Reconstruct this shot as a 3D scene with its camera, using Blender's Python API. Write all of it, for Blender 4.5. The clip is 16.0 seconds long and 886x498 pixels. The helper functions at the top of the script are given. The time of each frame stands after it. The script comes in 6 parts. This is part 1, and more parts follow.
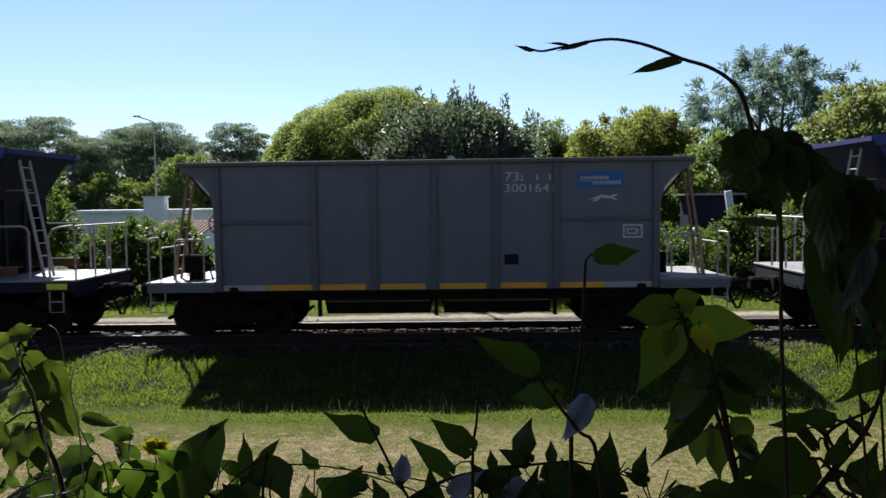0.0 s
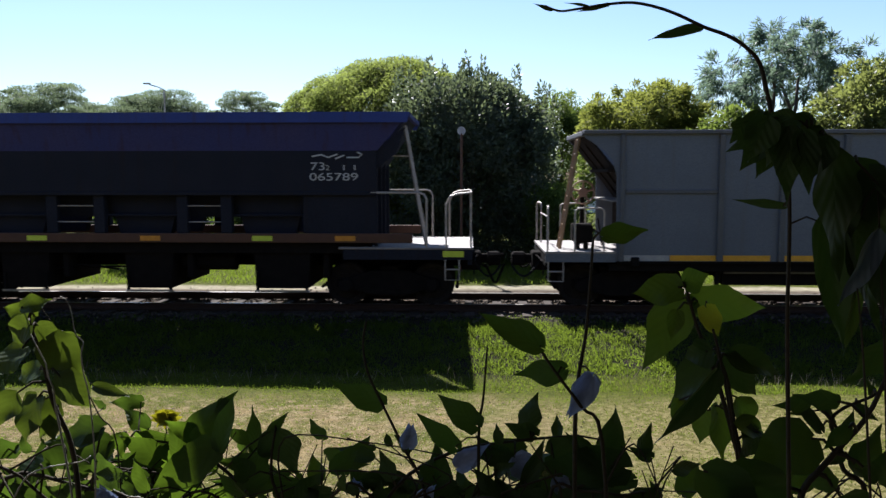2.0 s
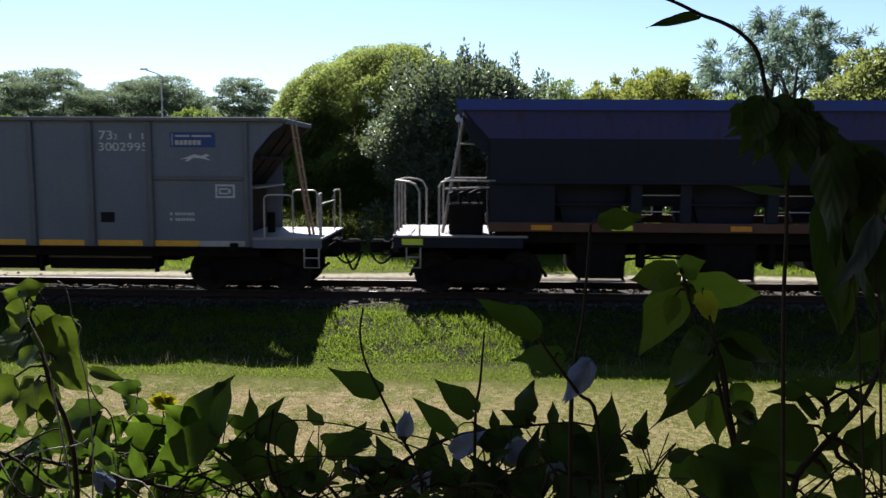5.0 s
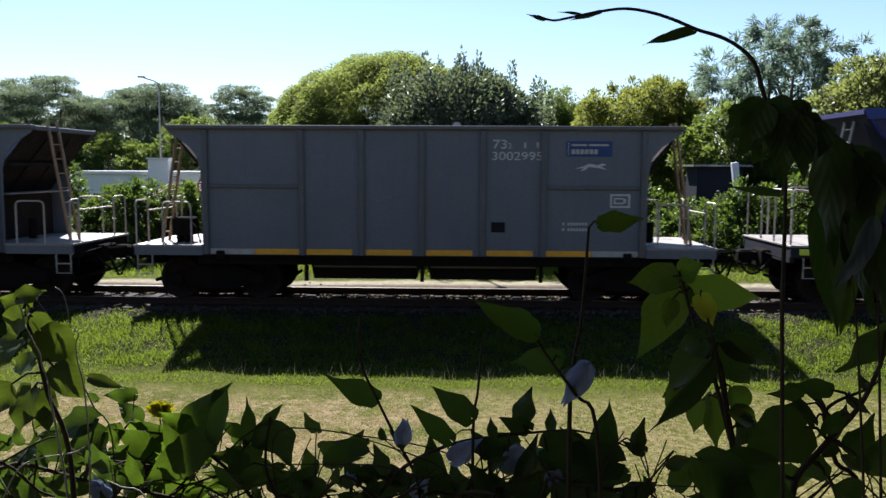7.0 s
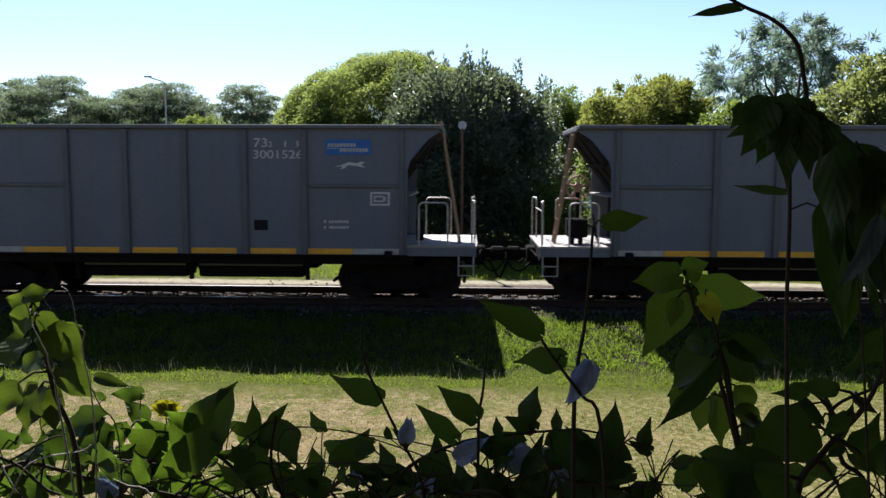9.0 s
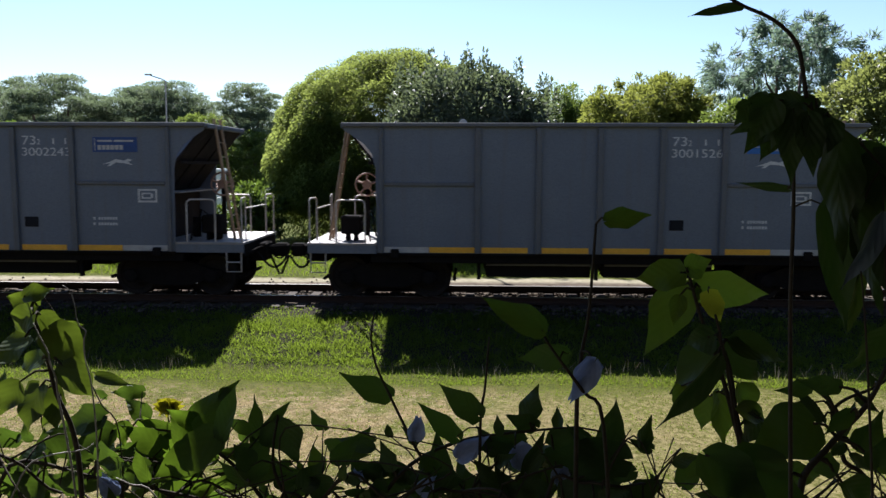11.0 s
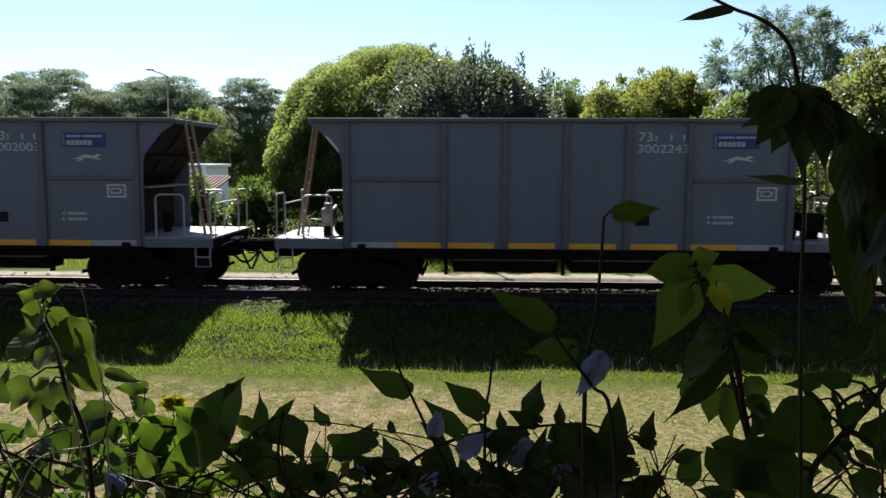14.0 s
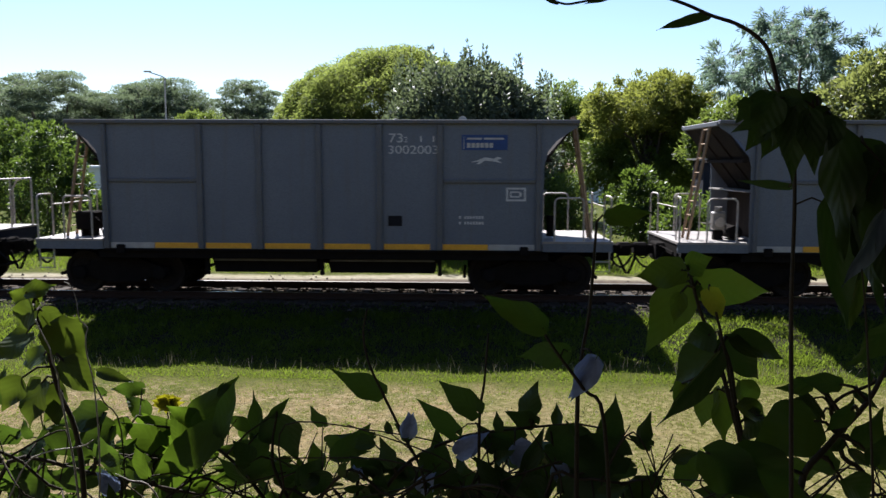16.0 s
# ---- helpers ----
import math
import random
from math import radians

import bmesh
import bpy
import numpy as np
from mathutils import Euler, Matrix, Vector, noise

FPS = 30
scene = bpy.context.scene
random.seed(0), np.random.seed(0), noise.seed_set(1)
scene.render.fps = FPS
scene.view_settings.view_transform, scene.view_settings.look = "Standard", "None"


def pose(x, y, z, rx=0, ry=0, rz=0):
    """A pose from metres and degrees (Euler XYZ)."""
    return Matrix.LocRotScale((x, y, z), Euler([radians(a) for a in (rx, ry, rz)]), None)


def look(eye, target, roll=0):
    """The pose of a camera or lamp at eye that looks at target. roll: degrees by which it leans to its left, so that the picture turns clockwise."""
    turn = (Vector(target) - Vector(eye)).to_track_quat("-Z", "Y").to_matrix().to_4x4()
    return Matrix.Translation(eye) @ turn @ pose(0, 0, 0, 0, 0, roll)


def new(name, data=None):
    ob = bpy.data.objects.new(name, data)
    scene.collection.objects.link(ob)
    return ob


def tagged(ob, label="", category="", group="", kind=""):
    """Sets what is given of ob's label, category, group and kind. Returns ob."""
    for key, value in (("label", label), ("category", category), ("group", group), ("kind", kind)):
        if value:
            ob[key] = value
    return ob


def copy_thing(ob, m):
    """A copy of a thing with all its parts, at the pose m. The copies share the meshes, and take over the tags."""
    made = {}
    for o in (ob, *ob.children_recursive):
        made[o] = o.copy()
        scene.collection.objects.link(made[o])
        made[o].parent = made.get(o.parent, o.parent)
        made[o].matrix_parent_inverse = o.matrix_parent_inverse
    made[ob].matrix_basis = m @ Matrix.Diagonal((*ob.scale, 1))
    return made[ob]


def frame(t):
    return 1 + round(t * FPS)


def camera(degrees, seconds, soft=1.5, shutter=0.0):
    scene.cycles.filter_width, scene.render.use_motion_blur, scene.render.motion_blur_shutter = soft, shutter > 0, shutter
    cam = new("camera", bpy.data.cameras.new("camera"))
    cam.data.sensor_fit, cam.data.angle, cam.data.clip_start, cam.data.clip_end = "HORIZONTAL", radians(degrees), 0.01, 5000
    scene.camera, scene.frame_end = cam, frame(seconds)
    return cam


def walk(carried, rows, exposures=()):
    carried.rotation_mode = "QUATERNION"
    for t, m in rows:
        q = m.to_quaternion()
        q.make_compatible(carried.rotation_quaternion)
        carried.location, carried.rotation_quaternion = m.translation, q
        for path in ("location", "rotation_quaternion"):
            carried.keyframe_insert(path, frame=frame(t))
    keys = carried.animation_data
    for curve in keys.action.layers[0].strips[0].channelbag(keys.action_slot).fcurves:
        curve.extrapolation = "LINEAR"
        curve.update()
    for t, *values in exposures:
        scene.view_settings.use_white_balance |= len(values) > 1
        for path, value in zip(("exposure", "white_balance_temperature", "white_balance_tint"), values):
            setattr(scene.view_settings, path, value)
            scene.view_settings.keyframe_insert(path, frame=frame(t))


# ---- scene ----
cam = camera(58.15, 16.0, soft=1.45, shutter=0.25)
walk(cam, [
    (0, pose(0, 0, 2.918, 86.60, 0.73, 1.27)),
    (0.5, pose(0, 0, 2.918, 86.78, 0.62, 0.90)),
    (1, pose(0, 0, 2.918, 85.07, 0.45, 2.21)),
    (1.5, pose(0, 0, 2.918, 84.77, 0.24, 2.18)),
    (2, pose(0, 0, 2.918, 84.55, 0.04, 1.97)),
    (2.5, pose(0, 0, 2.918, 85.13, 0.08, 2.29)),
    (3, pose(0, 0, 2.918, 84.55, 0.03, 2.09)),
    (3.5, pose(0, 0, 2.918, 84.04, -0.07, 2.12)),
    (4, pose(0, 0, 2.918, 83.58, -0.16, 2.04)),
    (6.5, pose(0, 0, 2.918, 84.10, -0.29, 1.59)),
    (7, pose(0, 0, 2.918, 84.22, -0.28, 1.62)),
    (7.5, pose(0, 0, 2.918, 84.27, -0.28, 1.61)),
    (8, pose(0, 0, 2.918, 84.76, -0.20, 1.86)),
    (8.5, pose(0, 0, 2.918, 84.41, -0.22, 1.99)),
    (9, pose(0, 0, 2.918, 84.16, -0.20, 2.03)),
    (11.5, pose(0, 0, 2.918, 83.92, -0.20, 2.10)),
    (12, pose(0, 0, 2.918, 83.75, -0.21, 2.17)),
    (12.5, pose(0, 0, 2.918, 83.63, -0.22, 2.21)),
    (13, pose(0, 0, 2.918, 83.52, -0.19, 2.27)),
    (13.5, pose(0, 0, 2.918, 83.58, -0.24, 2.30)),
    (14, pose(0, 0, 2.918, 83.68, -0.20, 2.20)),
    (14.5, pose(0, 0, 2.918, 83.61, -0.19, 2.26)),
    (15, pose(0, 0, 2.918, 83.63, -0.21, 2.09)),
    (15.5, pose(0, 0, 2.918, 83.69, -0.21, 2.07)),
    (16, pose(0, 0, 2.918, 83.80, -0.18, 2.04)),
], exposures=[(0, 1.3, 5600, 14), (0.5, 1.3, 5600, 14), (1.0, 1.44, 5660, 14), (2.0, 1.53, 5730, 14), (4.0, 1.61, 5760, 14), (16, 1.63, 5760, 14)])

# ---- light ----
SUN = Vector((-1.22, 3.7, 4.28)).normalized()
world = bpy.data.worlds.new("sky")
scene.world = world
world.use_nodes = True
wn, wl = world.node_tree.nodes, world.node_tree.links
sky = wn.new("ShaderNodeTexSky")
sky.sky_type, sky.sun_disc = "NISHITA", False
sky.sun_elevation = math.asin(SUN.z)
sky.sun_rotation = math.atan2(SUN.x, SUN.y)
sky.air_density, sky.dust_density, sky.ozone_density = 1.0, 0.3, 1.6
wn["Background"].inputs["Strength"].default_value = 0.05
wl.new(sky.outputs[0], wn["Background"].inputs["Color"])
sun = new("sun", bpy.data.lights.new("sun", "SUN"))
sun.data.energy, sun.data.angle, sun.data.color = 5.0, radians(0.6), (1.0, 0.93, 0.82)
sun.matrix_world = look(SUN * 60, (0, 0, 0))


# ---- materials ----
def mat(name, a, b, scale=4.0, rough=0.6, metal=0.0, bump=0.15, fine=40.0, streak=0.0, dirt=None, random_tint=0.0, spec=None):
    """Two-tone surface: broad patches, fine grain with relief, optional vertical streaks and dirt."""
    m = bpy.data.materials.new(name)
    m.use_nodes = True
    n, l = m.node_tree.nodes, m.node_tree.links
    p = n["Principled BSDF"]
    p.inputs["Roughness"].default_value, p.inputs["Metallic"].default_value = rough, metal
    p.inputs["Specular IOR Level"].default_value = spec if spec is not None else 0.2 if rough > 0.8 else 0.5
    tc = n.new("ShaderNodeTexCoord")
    def noise_at(sc, stretch=(1, 1, 1), detail=4):
        mp = n.new("ShaderNodeMapping")
        mp.inputs["Scale"].default_value = stretch
        l.new(tc.outputs["Object"], mp.inputs[0])
        t = n.new("ShaderNodeTexNoise")
        t.inputs["Scale"].default_value, t.inputs["Detail"].default_value = sc, detail
        l.new(mp.outputs[0], t.inputs[0])
        return t.outputs[0]
    def ramp(src, lo, hi):
        r = n.new("ShaderNodeMapRange")
        r.inputs[1].default_value, r.inputs[2].default_value = lo, hi
        l.new(src, r.inputs[0])
        return r.outputs[0]
    def blend(f, c1, c2):
        x = n.new("ShaderNodeMix")
        x.data_type = "RGBA"
        l.new(f, x.inputs[0])
        for i, c in ((6, c1), (7, c2)):
            if isinstance(c, tuple):
                x.inputs[i].default_value = (*c, 1)
            else:
                l.new(c, x.inputs[i])
        return x.outputs[2]
    col = blend(ramp(noise_at(scale), 0.3, 0.7), a, b)
    col = blend(ramp(noise_at(fine), 0.42, 0.75), col, tuple(c * 0.72 for c in a))
    if streak:
        col = blend(ramp(noise_at(3.0, (2.5, 2.5, 0.12)), 0.55, 0.75 + (1 - streak) * 0.3), col, dirt or (0.12, 0.09, 0.07))
    if random_tint:
        oi = n.new("ShaderNodeObjectInfo")
        hs = n.new("ShaderNodeHueSaturation")
        l.new(ramp(oi.outputs["Random"], -0.0, 1.0), hs.inputs["Value"])
        hs.inputs["Fac"].default_value = random_tint
        l.new(col, hs.inputs["Color"])
        col = hs.outputs[0]
    l.new(col, p.inputs["Base Color"])
    if bump:
        bp = n.new("ShaderNodeBump")
        bp.inputs["Strength"].default_value, bp.inputs["Distance"].default_value = bump, 0.01
        l.new(noise_at(fine), bp.inputs["Height"])
        l.new(bp.outputs[0], p.inputs["Normal"])
    return m


def leaf_mat(name, a, b, through_col, rough=0.45, thru=0.45, islands=True, gloss=0.2):
    """Leaf: two greens leaf by leaf, light passing through the blade."""
    m = bpy.data.materials.new(name)
    m.use_nodes = True
    n, l = m.node_tree.nodes, m.node_tree.links
    p, out = n["Principled BSDF"], n["Material Output"]
    p.inputs["Roughness"].default_value = rough
    p.inputs["Specular IOR Level"].default_value = gloss
    geo = n.new("ShaderNodeNewGeometry")
    x = n.new("ShaderNodeMix")
    x.data_type = "RGBA"
    x.inputs[6].default_value, x.inputs[7].default_value = (*a, 1), (*b, 1)
    if islands:
        l.new(geo.outputs["Random Per Island"], x.inputs[0])
    else:
        oi = n.new("ShaderNodeObjectInfo")
        l.new(oi.outputs["Random"], x.inputs[0])
    tx = n.new("ShaderNodeTexNoise")
    tx.inputs["Scale"].default_value = 0.9 if islands else 5
    tc = n.new("ShaderNodeTexCoord")
    l.new(tc.outputs["Object"], tx.inputs[0])
    y = n.new("ShaderNodeMix")
    y.data_type, y.blend_type = "RGBA", "MULTIPLY"
    y.inputs[0].default_value = 0.6
    l.new(x.outputs[2], y.inputs[6])
    l.new(tx.outputs[0], y.inputs[7])
    l.new(y.outputs[2], p.inputs["Base Color"])
    if not islands:
        # ribs and the slightly quilted blade between them
        sp = n.new("ShaderNodeSeparateXYZ")
        l.new(tc.outputs["Object"], sp.inputs[0])
        def op(kind, u, v, w=None):
            q = n.new("ShaderNodeMath")
            q.operation = kind
            for i, s_in in enumerate((u, v, w)):
                if s_in is None:
                    continue
                if isinstance(s_in, (int, float)):
                    q.inputs[i].default_value = s_in
                else:
                    l.new(s_in, q.inputs[i])
            return q.outputs[0]
        side = op("ABSOLUTE", sp.outputs["X"], None)
        ribs = op("SINE", op("MULTIPLY", op("MULTIPLY_ADD", side, -0.9, sp.outputs["Y"]), 34.0), None)
        mid = op("LESS_THAN", side, 0.022)
        h = op("MULTIPLY_ADD", mid, 1.5, op("MULTIPLY_ADD", tx.outputs[0], 2.0, ribs))
        bp = n.new("ShaderNodeBump")
        bp.inputs["Strength"].default_value, bp.inputs["Distance"].default_value = 0.3, 0.0006
        l.new(h, bp.inputs["Height"])
        l.new(bp.outputs[0], p.inputs["Normal"])
    t = n.new("ShaderNodeBsdfTranslucent")
    t.inputs[0].default_value = (*through_col, 1)
    if not islands:
        dim = n.new("ShaderNodeMix")
        dim.data_type = "RGBA"
        l.new(op("MULTIPLY_ADD", oi.outputs["Random"], 0.75, op("MULTIPLY_ADD", ribs, 0.05, op("MULTIPLY_ADD", tx.outputs[0], 0.4, -0.2))), dim.inputs[0])
        dim.inputs[6].default_value = (*through_col, 1)
        dim.inputs[7].default_value = (*(c * 0.35 for c in through_col), 1)
        l.new(dim.outputs[2], t.inputs[0])
    s = n.new("ShaderNodeMixShader")
    s.inputs[0].default_value = thru
    l.new(p.outputs[0], s.inputs[1])
    l.new(t.outputs[0], s.inputs[2])
    l.new(s.outputs[0], out.inputs[0])
    return m


def ground_mat():
    m = bpy.data.materials.new("ground")
    m.use_nodes = True
    n, l = m.node_tree.nodes, m.node_tree.links
    p = n["Principled BSDF"]
    p.inputs["Roughness"].default_value = 0.95
    p.inputs["Specular IOR Level"].default_value = 0.05
    geo = n.new("ShaderNodeNewGeometry")
    sep = n.new("ShaderNodeSeparateXYZ")
    l.new(geo.outputs["Position"], sep.inputs[0])
    def tex(sc, detail=5):
        t = n.new("ShaderNodeTexNoise")
        t.inputs["Scale"].default_value, t.inputs["Detail"].default_value = sc, detail
        l.new(geo.outputs["Position"], t.inputs[0])
        return t.outputs[0]
    def ramp(src, lo, hi):
        r = n.new("ShaderNodeMapRange")
        r.inputs[1].default_value, r.inputs[2].default_value = lo, hi
        l.new(src, r.inputs[0])
        return r.outputs[0]
    def blend(f, c1, c2):
        x = n.new("ShaderNodeMix")
        x.data_type = "RGBA"
        l.new(f, x.inputs[0])
        for i, c in ((6, c1), (7, c2)):
            if isinstance(c, tuple):
                x.inputs[i].default_value = (*c, 1)
            else:
                l.new(c, x.inputs[i])
        return x.outputs[2]
    def add(a, b, k):
        x = n.new("ShaderNodeMath")
        x.operation = "MULTIPLY_ADD"
        l.new(b, x.inputs[0])
        x.inputs[1].default_value = k
        l.new(a, x.inputs[2])
        return x.outputs[0]
    dry = blend(ramp(tex(9), 0.3, 0.7), (0.178, 0.132, 0.062), (0.086, 0.065, 0.030))
    green = blend(ramp(tex(14), 0.3, 0.7), (0.07, 0.076, 0.010), (0.035, 0.043, 0.007))
    lawn = blend(ramp(tex(1.3), 0.42, 0.66), dry, green)
    lawn = blend(ramp(tex(3.2, 3), 0.52, 0.66), lawn, (0.058, 0.062, 0.008))
    lawn = blend(ramp(tex(7.5, 4), 0.52, 0.68), lawn, (0.178, 0.136, 0.076))
    lawn = blend(ramp(tex(22, 2), 0.55, 0.75), lawn, (0.055, 0.05, 0.025))
    lawn = blend(ramp(tex(48, 2), 0.6, 0.72), lawn, (0.30, 0.26, 0.14))
    mossy = blend(ramp(tex(10, 4), 0.4, 0.62), (0.066, 0.064, 0.015), (0.155, 0.132, 0.056))
    lawn = blend(ramp(add(sep.outputs["X"], tex(0.9), 7.0), 2.5, 7.5), lawn, mossy)
    ywob = add(sep.outputs["Y"], tex(0.9), 1.4)
    lawn = blend(ramp(ywob, 12.5, 13.3), lawn, green)
    # bank soil nearly black: the train's shade is put into this colour
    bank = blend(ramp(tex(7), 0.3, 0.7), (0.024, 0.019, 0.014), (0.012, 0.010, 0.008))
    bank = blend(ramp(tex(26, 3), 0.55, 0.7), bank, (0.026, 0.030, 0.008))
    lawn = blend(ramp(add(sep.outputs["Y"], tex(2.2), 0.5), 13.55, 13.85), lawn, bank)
    soil = blend(ramp(tex(6), 0.3, 0.7), (0.10, 0.078, 0.056), (0.050, 0.039, 0.029))
    soil = blend(ramp(tex(40), 0.45, 0.7), soil, (0.10, 0.085, 0.068))
    col = blend(ramp(add(sep.outputs["Y"], tex(1.6), 0.5), 17.3, 17.7), lawn, soil)
    path = blend(ramp(tex(8), 0.3, 0.7), (0.27, 0.24, 0.17), (0.17, 0.155, 0.10))
    col = blend(ramp(add(sep.outputs["Y"], tex(2.5), 0.3), 21.0, 21.3), col, path)
    col = blend(ramp(add(sep.outputs["Y"], tex(3.0), 0.5), 21.75, 22.05), col, green)
    l.new(col, p.inputs["Base Color"])
    bp = n.new("ShaderNodeBump")
    bp.inputs["Strength"].default_value, bp.inputs["Distance"].default_value = 0.8, 0.04
    l.new(tex(30), bp.inputs["Height"])
    l.new(bp.outputs[0], p.inputs["Normal"])
    return m


GREY = mat("grey_paint", (0.098, 0.116, 0.148), (0.118, 0.136, 0.167), 1.2, 0.55, bump=0.08, streak=0.12, dirt=(0.097, 0.0914, 0.086))
RIB = mat("grey_paint_ribs", (0.075, 0.08, 0.09), (0.10, 0.105, 0.115), 2.0, 0.6, bump=0.1, streak=0.4, dirt=(0.10, 0.08, 0.07))
# weathered brown with streaks, darkened so the colour holds the end cavity's shade
BROWN = mat("shade_toned_slope_sheet", (0.016, 0.0125, 0.0105), (0.026, 0.020, 0.017), 2.0, 0.9, streak=0.5, dirt=(0.045, 0.034, 0.027), spec=0.08)
DARK = mat("dark_wagon_paint", (0.016, 0.018, 0.027), (0.023, 0.024, 0.033), 1.5, 0.8, streak=0.4, dirt=(0.022, 0.016, 0.016), spec=0.12)
BLUE = mat("blue_wagon_paint", (0.026, 0.046, 0.20), (0.034, 0.055, 0.22), 1.0, 0.6, streak=0.4, dirt=(0.04, 0.034, 0.08), spec=0.3)
BLUEGREY = mat("faded_blue_paint", (0.038, 0.044, 0.135), (0.054, 0.049, 0.12), 1.0, 0.75, streak=0.4, dirt=(0.045, 0.022, 0.026), spec=0.15)
RUST = mat("rusty_sill", (0.10, 0.045, 0.022), (0.07, 0.032, 0.018), 3.0, 0.8, bump=0.3)
UNDER = mat("grimy_underframe", (0.010, 0.009, 0.0085), (0.016, 0.0135, 0.012), 5.0, 0.95, bump=0.4, spec=0.03)
STEEL = mat("worn_steel", (0.30, 0.28, 0.26), (0.22, 0.2, 0.19), 6.0, 0.5, 0.6, bump=0.2)
WHEEL = mat("wheel_steel", (0.016, 0.014, 0.013), (0.028, 0.023, 0.021), 6.0, 0.8, bump=0.2, spec=0.1)
DECK = mat("pale_deck_plate", (0.27, 0.245, 0.225), (0.20, 0.178, 0.16), 3.0, 0.6, bump=0.25, streak=0.2)
RAILING = mat("galvanised_handrail", (0.42, 0.38, 0.34), (0.30, 0.26, 0.22), 8.0, 0.55, 0.2, bump=0.1)
LADDER = mat("rusty_ladder", (0.34, 0.22, 0.12), (0.26, 0.17, 0.10), 8.0, 0.7, bump=0.2)
YELLOW = mat("yellow_marking", (0.75, 0.38, 0.02), (0.62, 0.30, 0.02), 6.0, 0.5, bump=0.05)
WHITEMARK = mat("white_marking", (0.42, 0.41, 0.38), (0.30, 0.29, 0.28), 6.0, 0.6, bump=0.05)
LIME = mat("lime_reflector", (0.62, 0.72, 0.05), (0.5, 0.6, 0.05), 8.0, 0.4, bump=0.02)
ORANGE = mat("orange_reflector", (0.65, 0.27, 0.02), (0.5, 0.2, 0.02), 8.0, 0.4, bump=0.02)
STENCIL = mat("stencil_paint", (0.52, 0.52, 0.51), (0.38, 0.38, 0.38), 20.0, 0.7, bump=0.05)
SIGNBLUE = mat("blue_sign", (0.020, 0.105, 0.34), (0.025, 0.12, 0.37), 5.0, 0.6, bump=0.02)
SIGNNAVY = mat("navy_sign", (0.010, 0.042, 0.155), (0.014, 0.05, 0.18), 5.0, 0.6, bump=0.02)
BLACK = mat("black_plate", (0.008, 0.008, 0.011), (0.014, 0.014, 0.017), 9.0, 0.85, bump=0.05)
RAILTOP = mat("polished_rail", (0.55, 0.52, 0.48), (0.45, 0.42, 0.38), 12.0, 0.3, 0.85, bump=0.05)
RAILSIDE = mat("rusty_rail_side", (0.045, 0.026, 0.017), (0.030, 0.018, 0.013), 8.0, 0.85, bump=0.3)
SLEEPER = mat("weathered_sleeper", (0.055, 0.042, 0.032), (0.032, 0.025, 0.020), 8.0, 0.9, bump=0.6, random_tint=0.3)
STONE = mat("ballast_stone", (0.09, 0.071, 0.054), (0.044, 0.035, 0.027), 9.0, 0.9, bump=0.3)
WHITEWALL = mat("whitewashed_wall", (0.82, 0.81, 0.78), (0.74, 0.73, 0.70), 1.5, 0.85, bump=0.2, streak=0.25, dirt=(0.5, 0.48, 0.44))
TILE = mat("clay_roof", (0.21, 0.13, 0.095), (0.27, 0.185, 0.145), 3.0, 0.9, bump=0.4)
GLASS = mat("dark_window", (0.02, 0.025, 0.03), (0.03, 0.035, 0.04), 2.0, 0.15, bump=0.0)
BARK = mat("bark", (0.11, 0.085, 0.065), (0.07, 0.055, 0.045), 9.0, 0.9, bump=0.7)
BRAKE = mat("faded_red_oxide", (0.36, 0.22, 0.16), (0.28, 0.17, 0.12), 9.0, 0.7, bump=0.1)
GROUND = ground_mat()


# ---- mesh helpers ----
def mesh_ob(name, bm, material, smooth=False):
    me = bpy.data.meshes.new(name)
    bm.to_mesh(me)
    bm.free()
    for mm in material if isinstance(material, (list, tuple)) else (material,):
        me.materials.append(mm)
    if smooth:
        me.shade_smooth()
    return new(name, me)


def part(name, bm, material, parent, label="", smooth=False):
    ob = mesh_ob(name, bm, material, smooth)
    ob.parent = parent
    if label:
        ob["label"] = label
    return ob


def thing(name, label, category, group="", m=None, kind=""):
    e = new(name)
    e.empty_display_size = 0.2
    if m is not None:
        e.matrix_world = m
    return tagged(e, label, category, group, kind)


def box(bm, x0, x1, y0, y1, z0, z1, bevel=0.0):
    vs = [bm.verts.new((x, y, z)) for x in (x0, x1) for y in (y0, y1) for z in (z0, z1)]
    fs = [bm.faces.new([vs[i] for i in q]) for q in ((0, 1, 3, 2), (4, 6, 7, 5), (0, 4, 5, 1), (2, 3, 7, 6), (0, 2, 6, 4), (1, 5, 7, 3))]
    if bevel:
        bmesh.ops.bevel(bm, geom=list({e for f in fs for e in f.edges}), offset=bevel, segments=1, affect="EDGES")
    return bm


def boxes(*specs, bevel=0.0):
    bm = bmesh.new()
    for s in specs:
        box(bm, *s, bevel=bevel)
    return bm


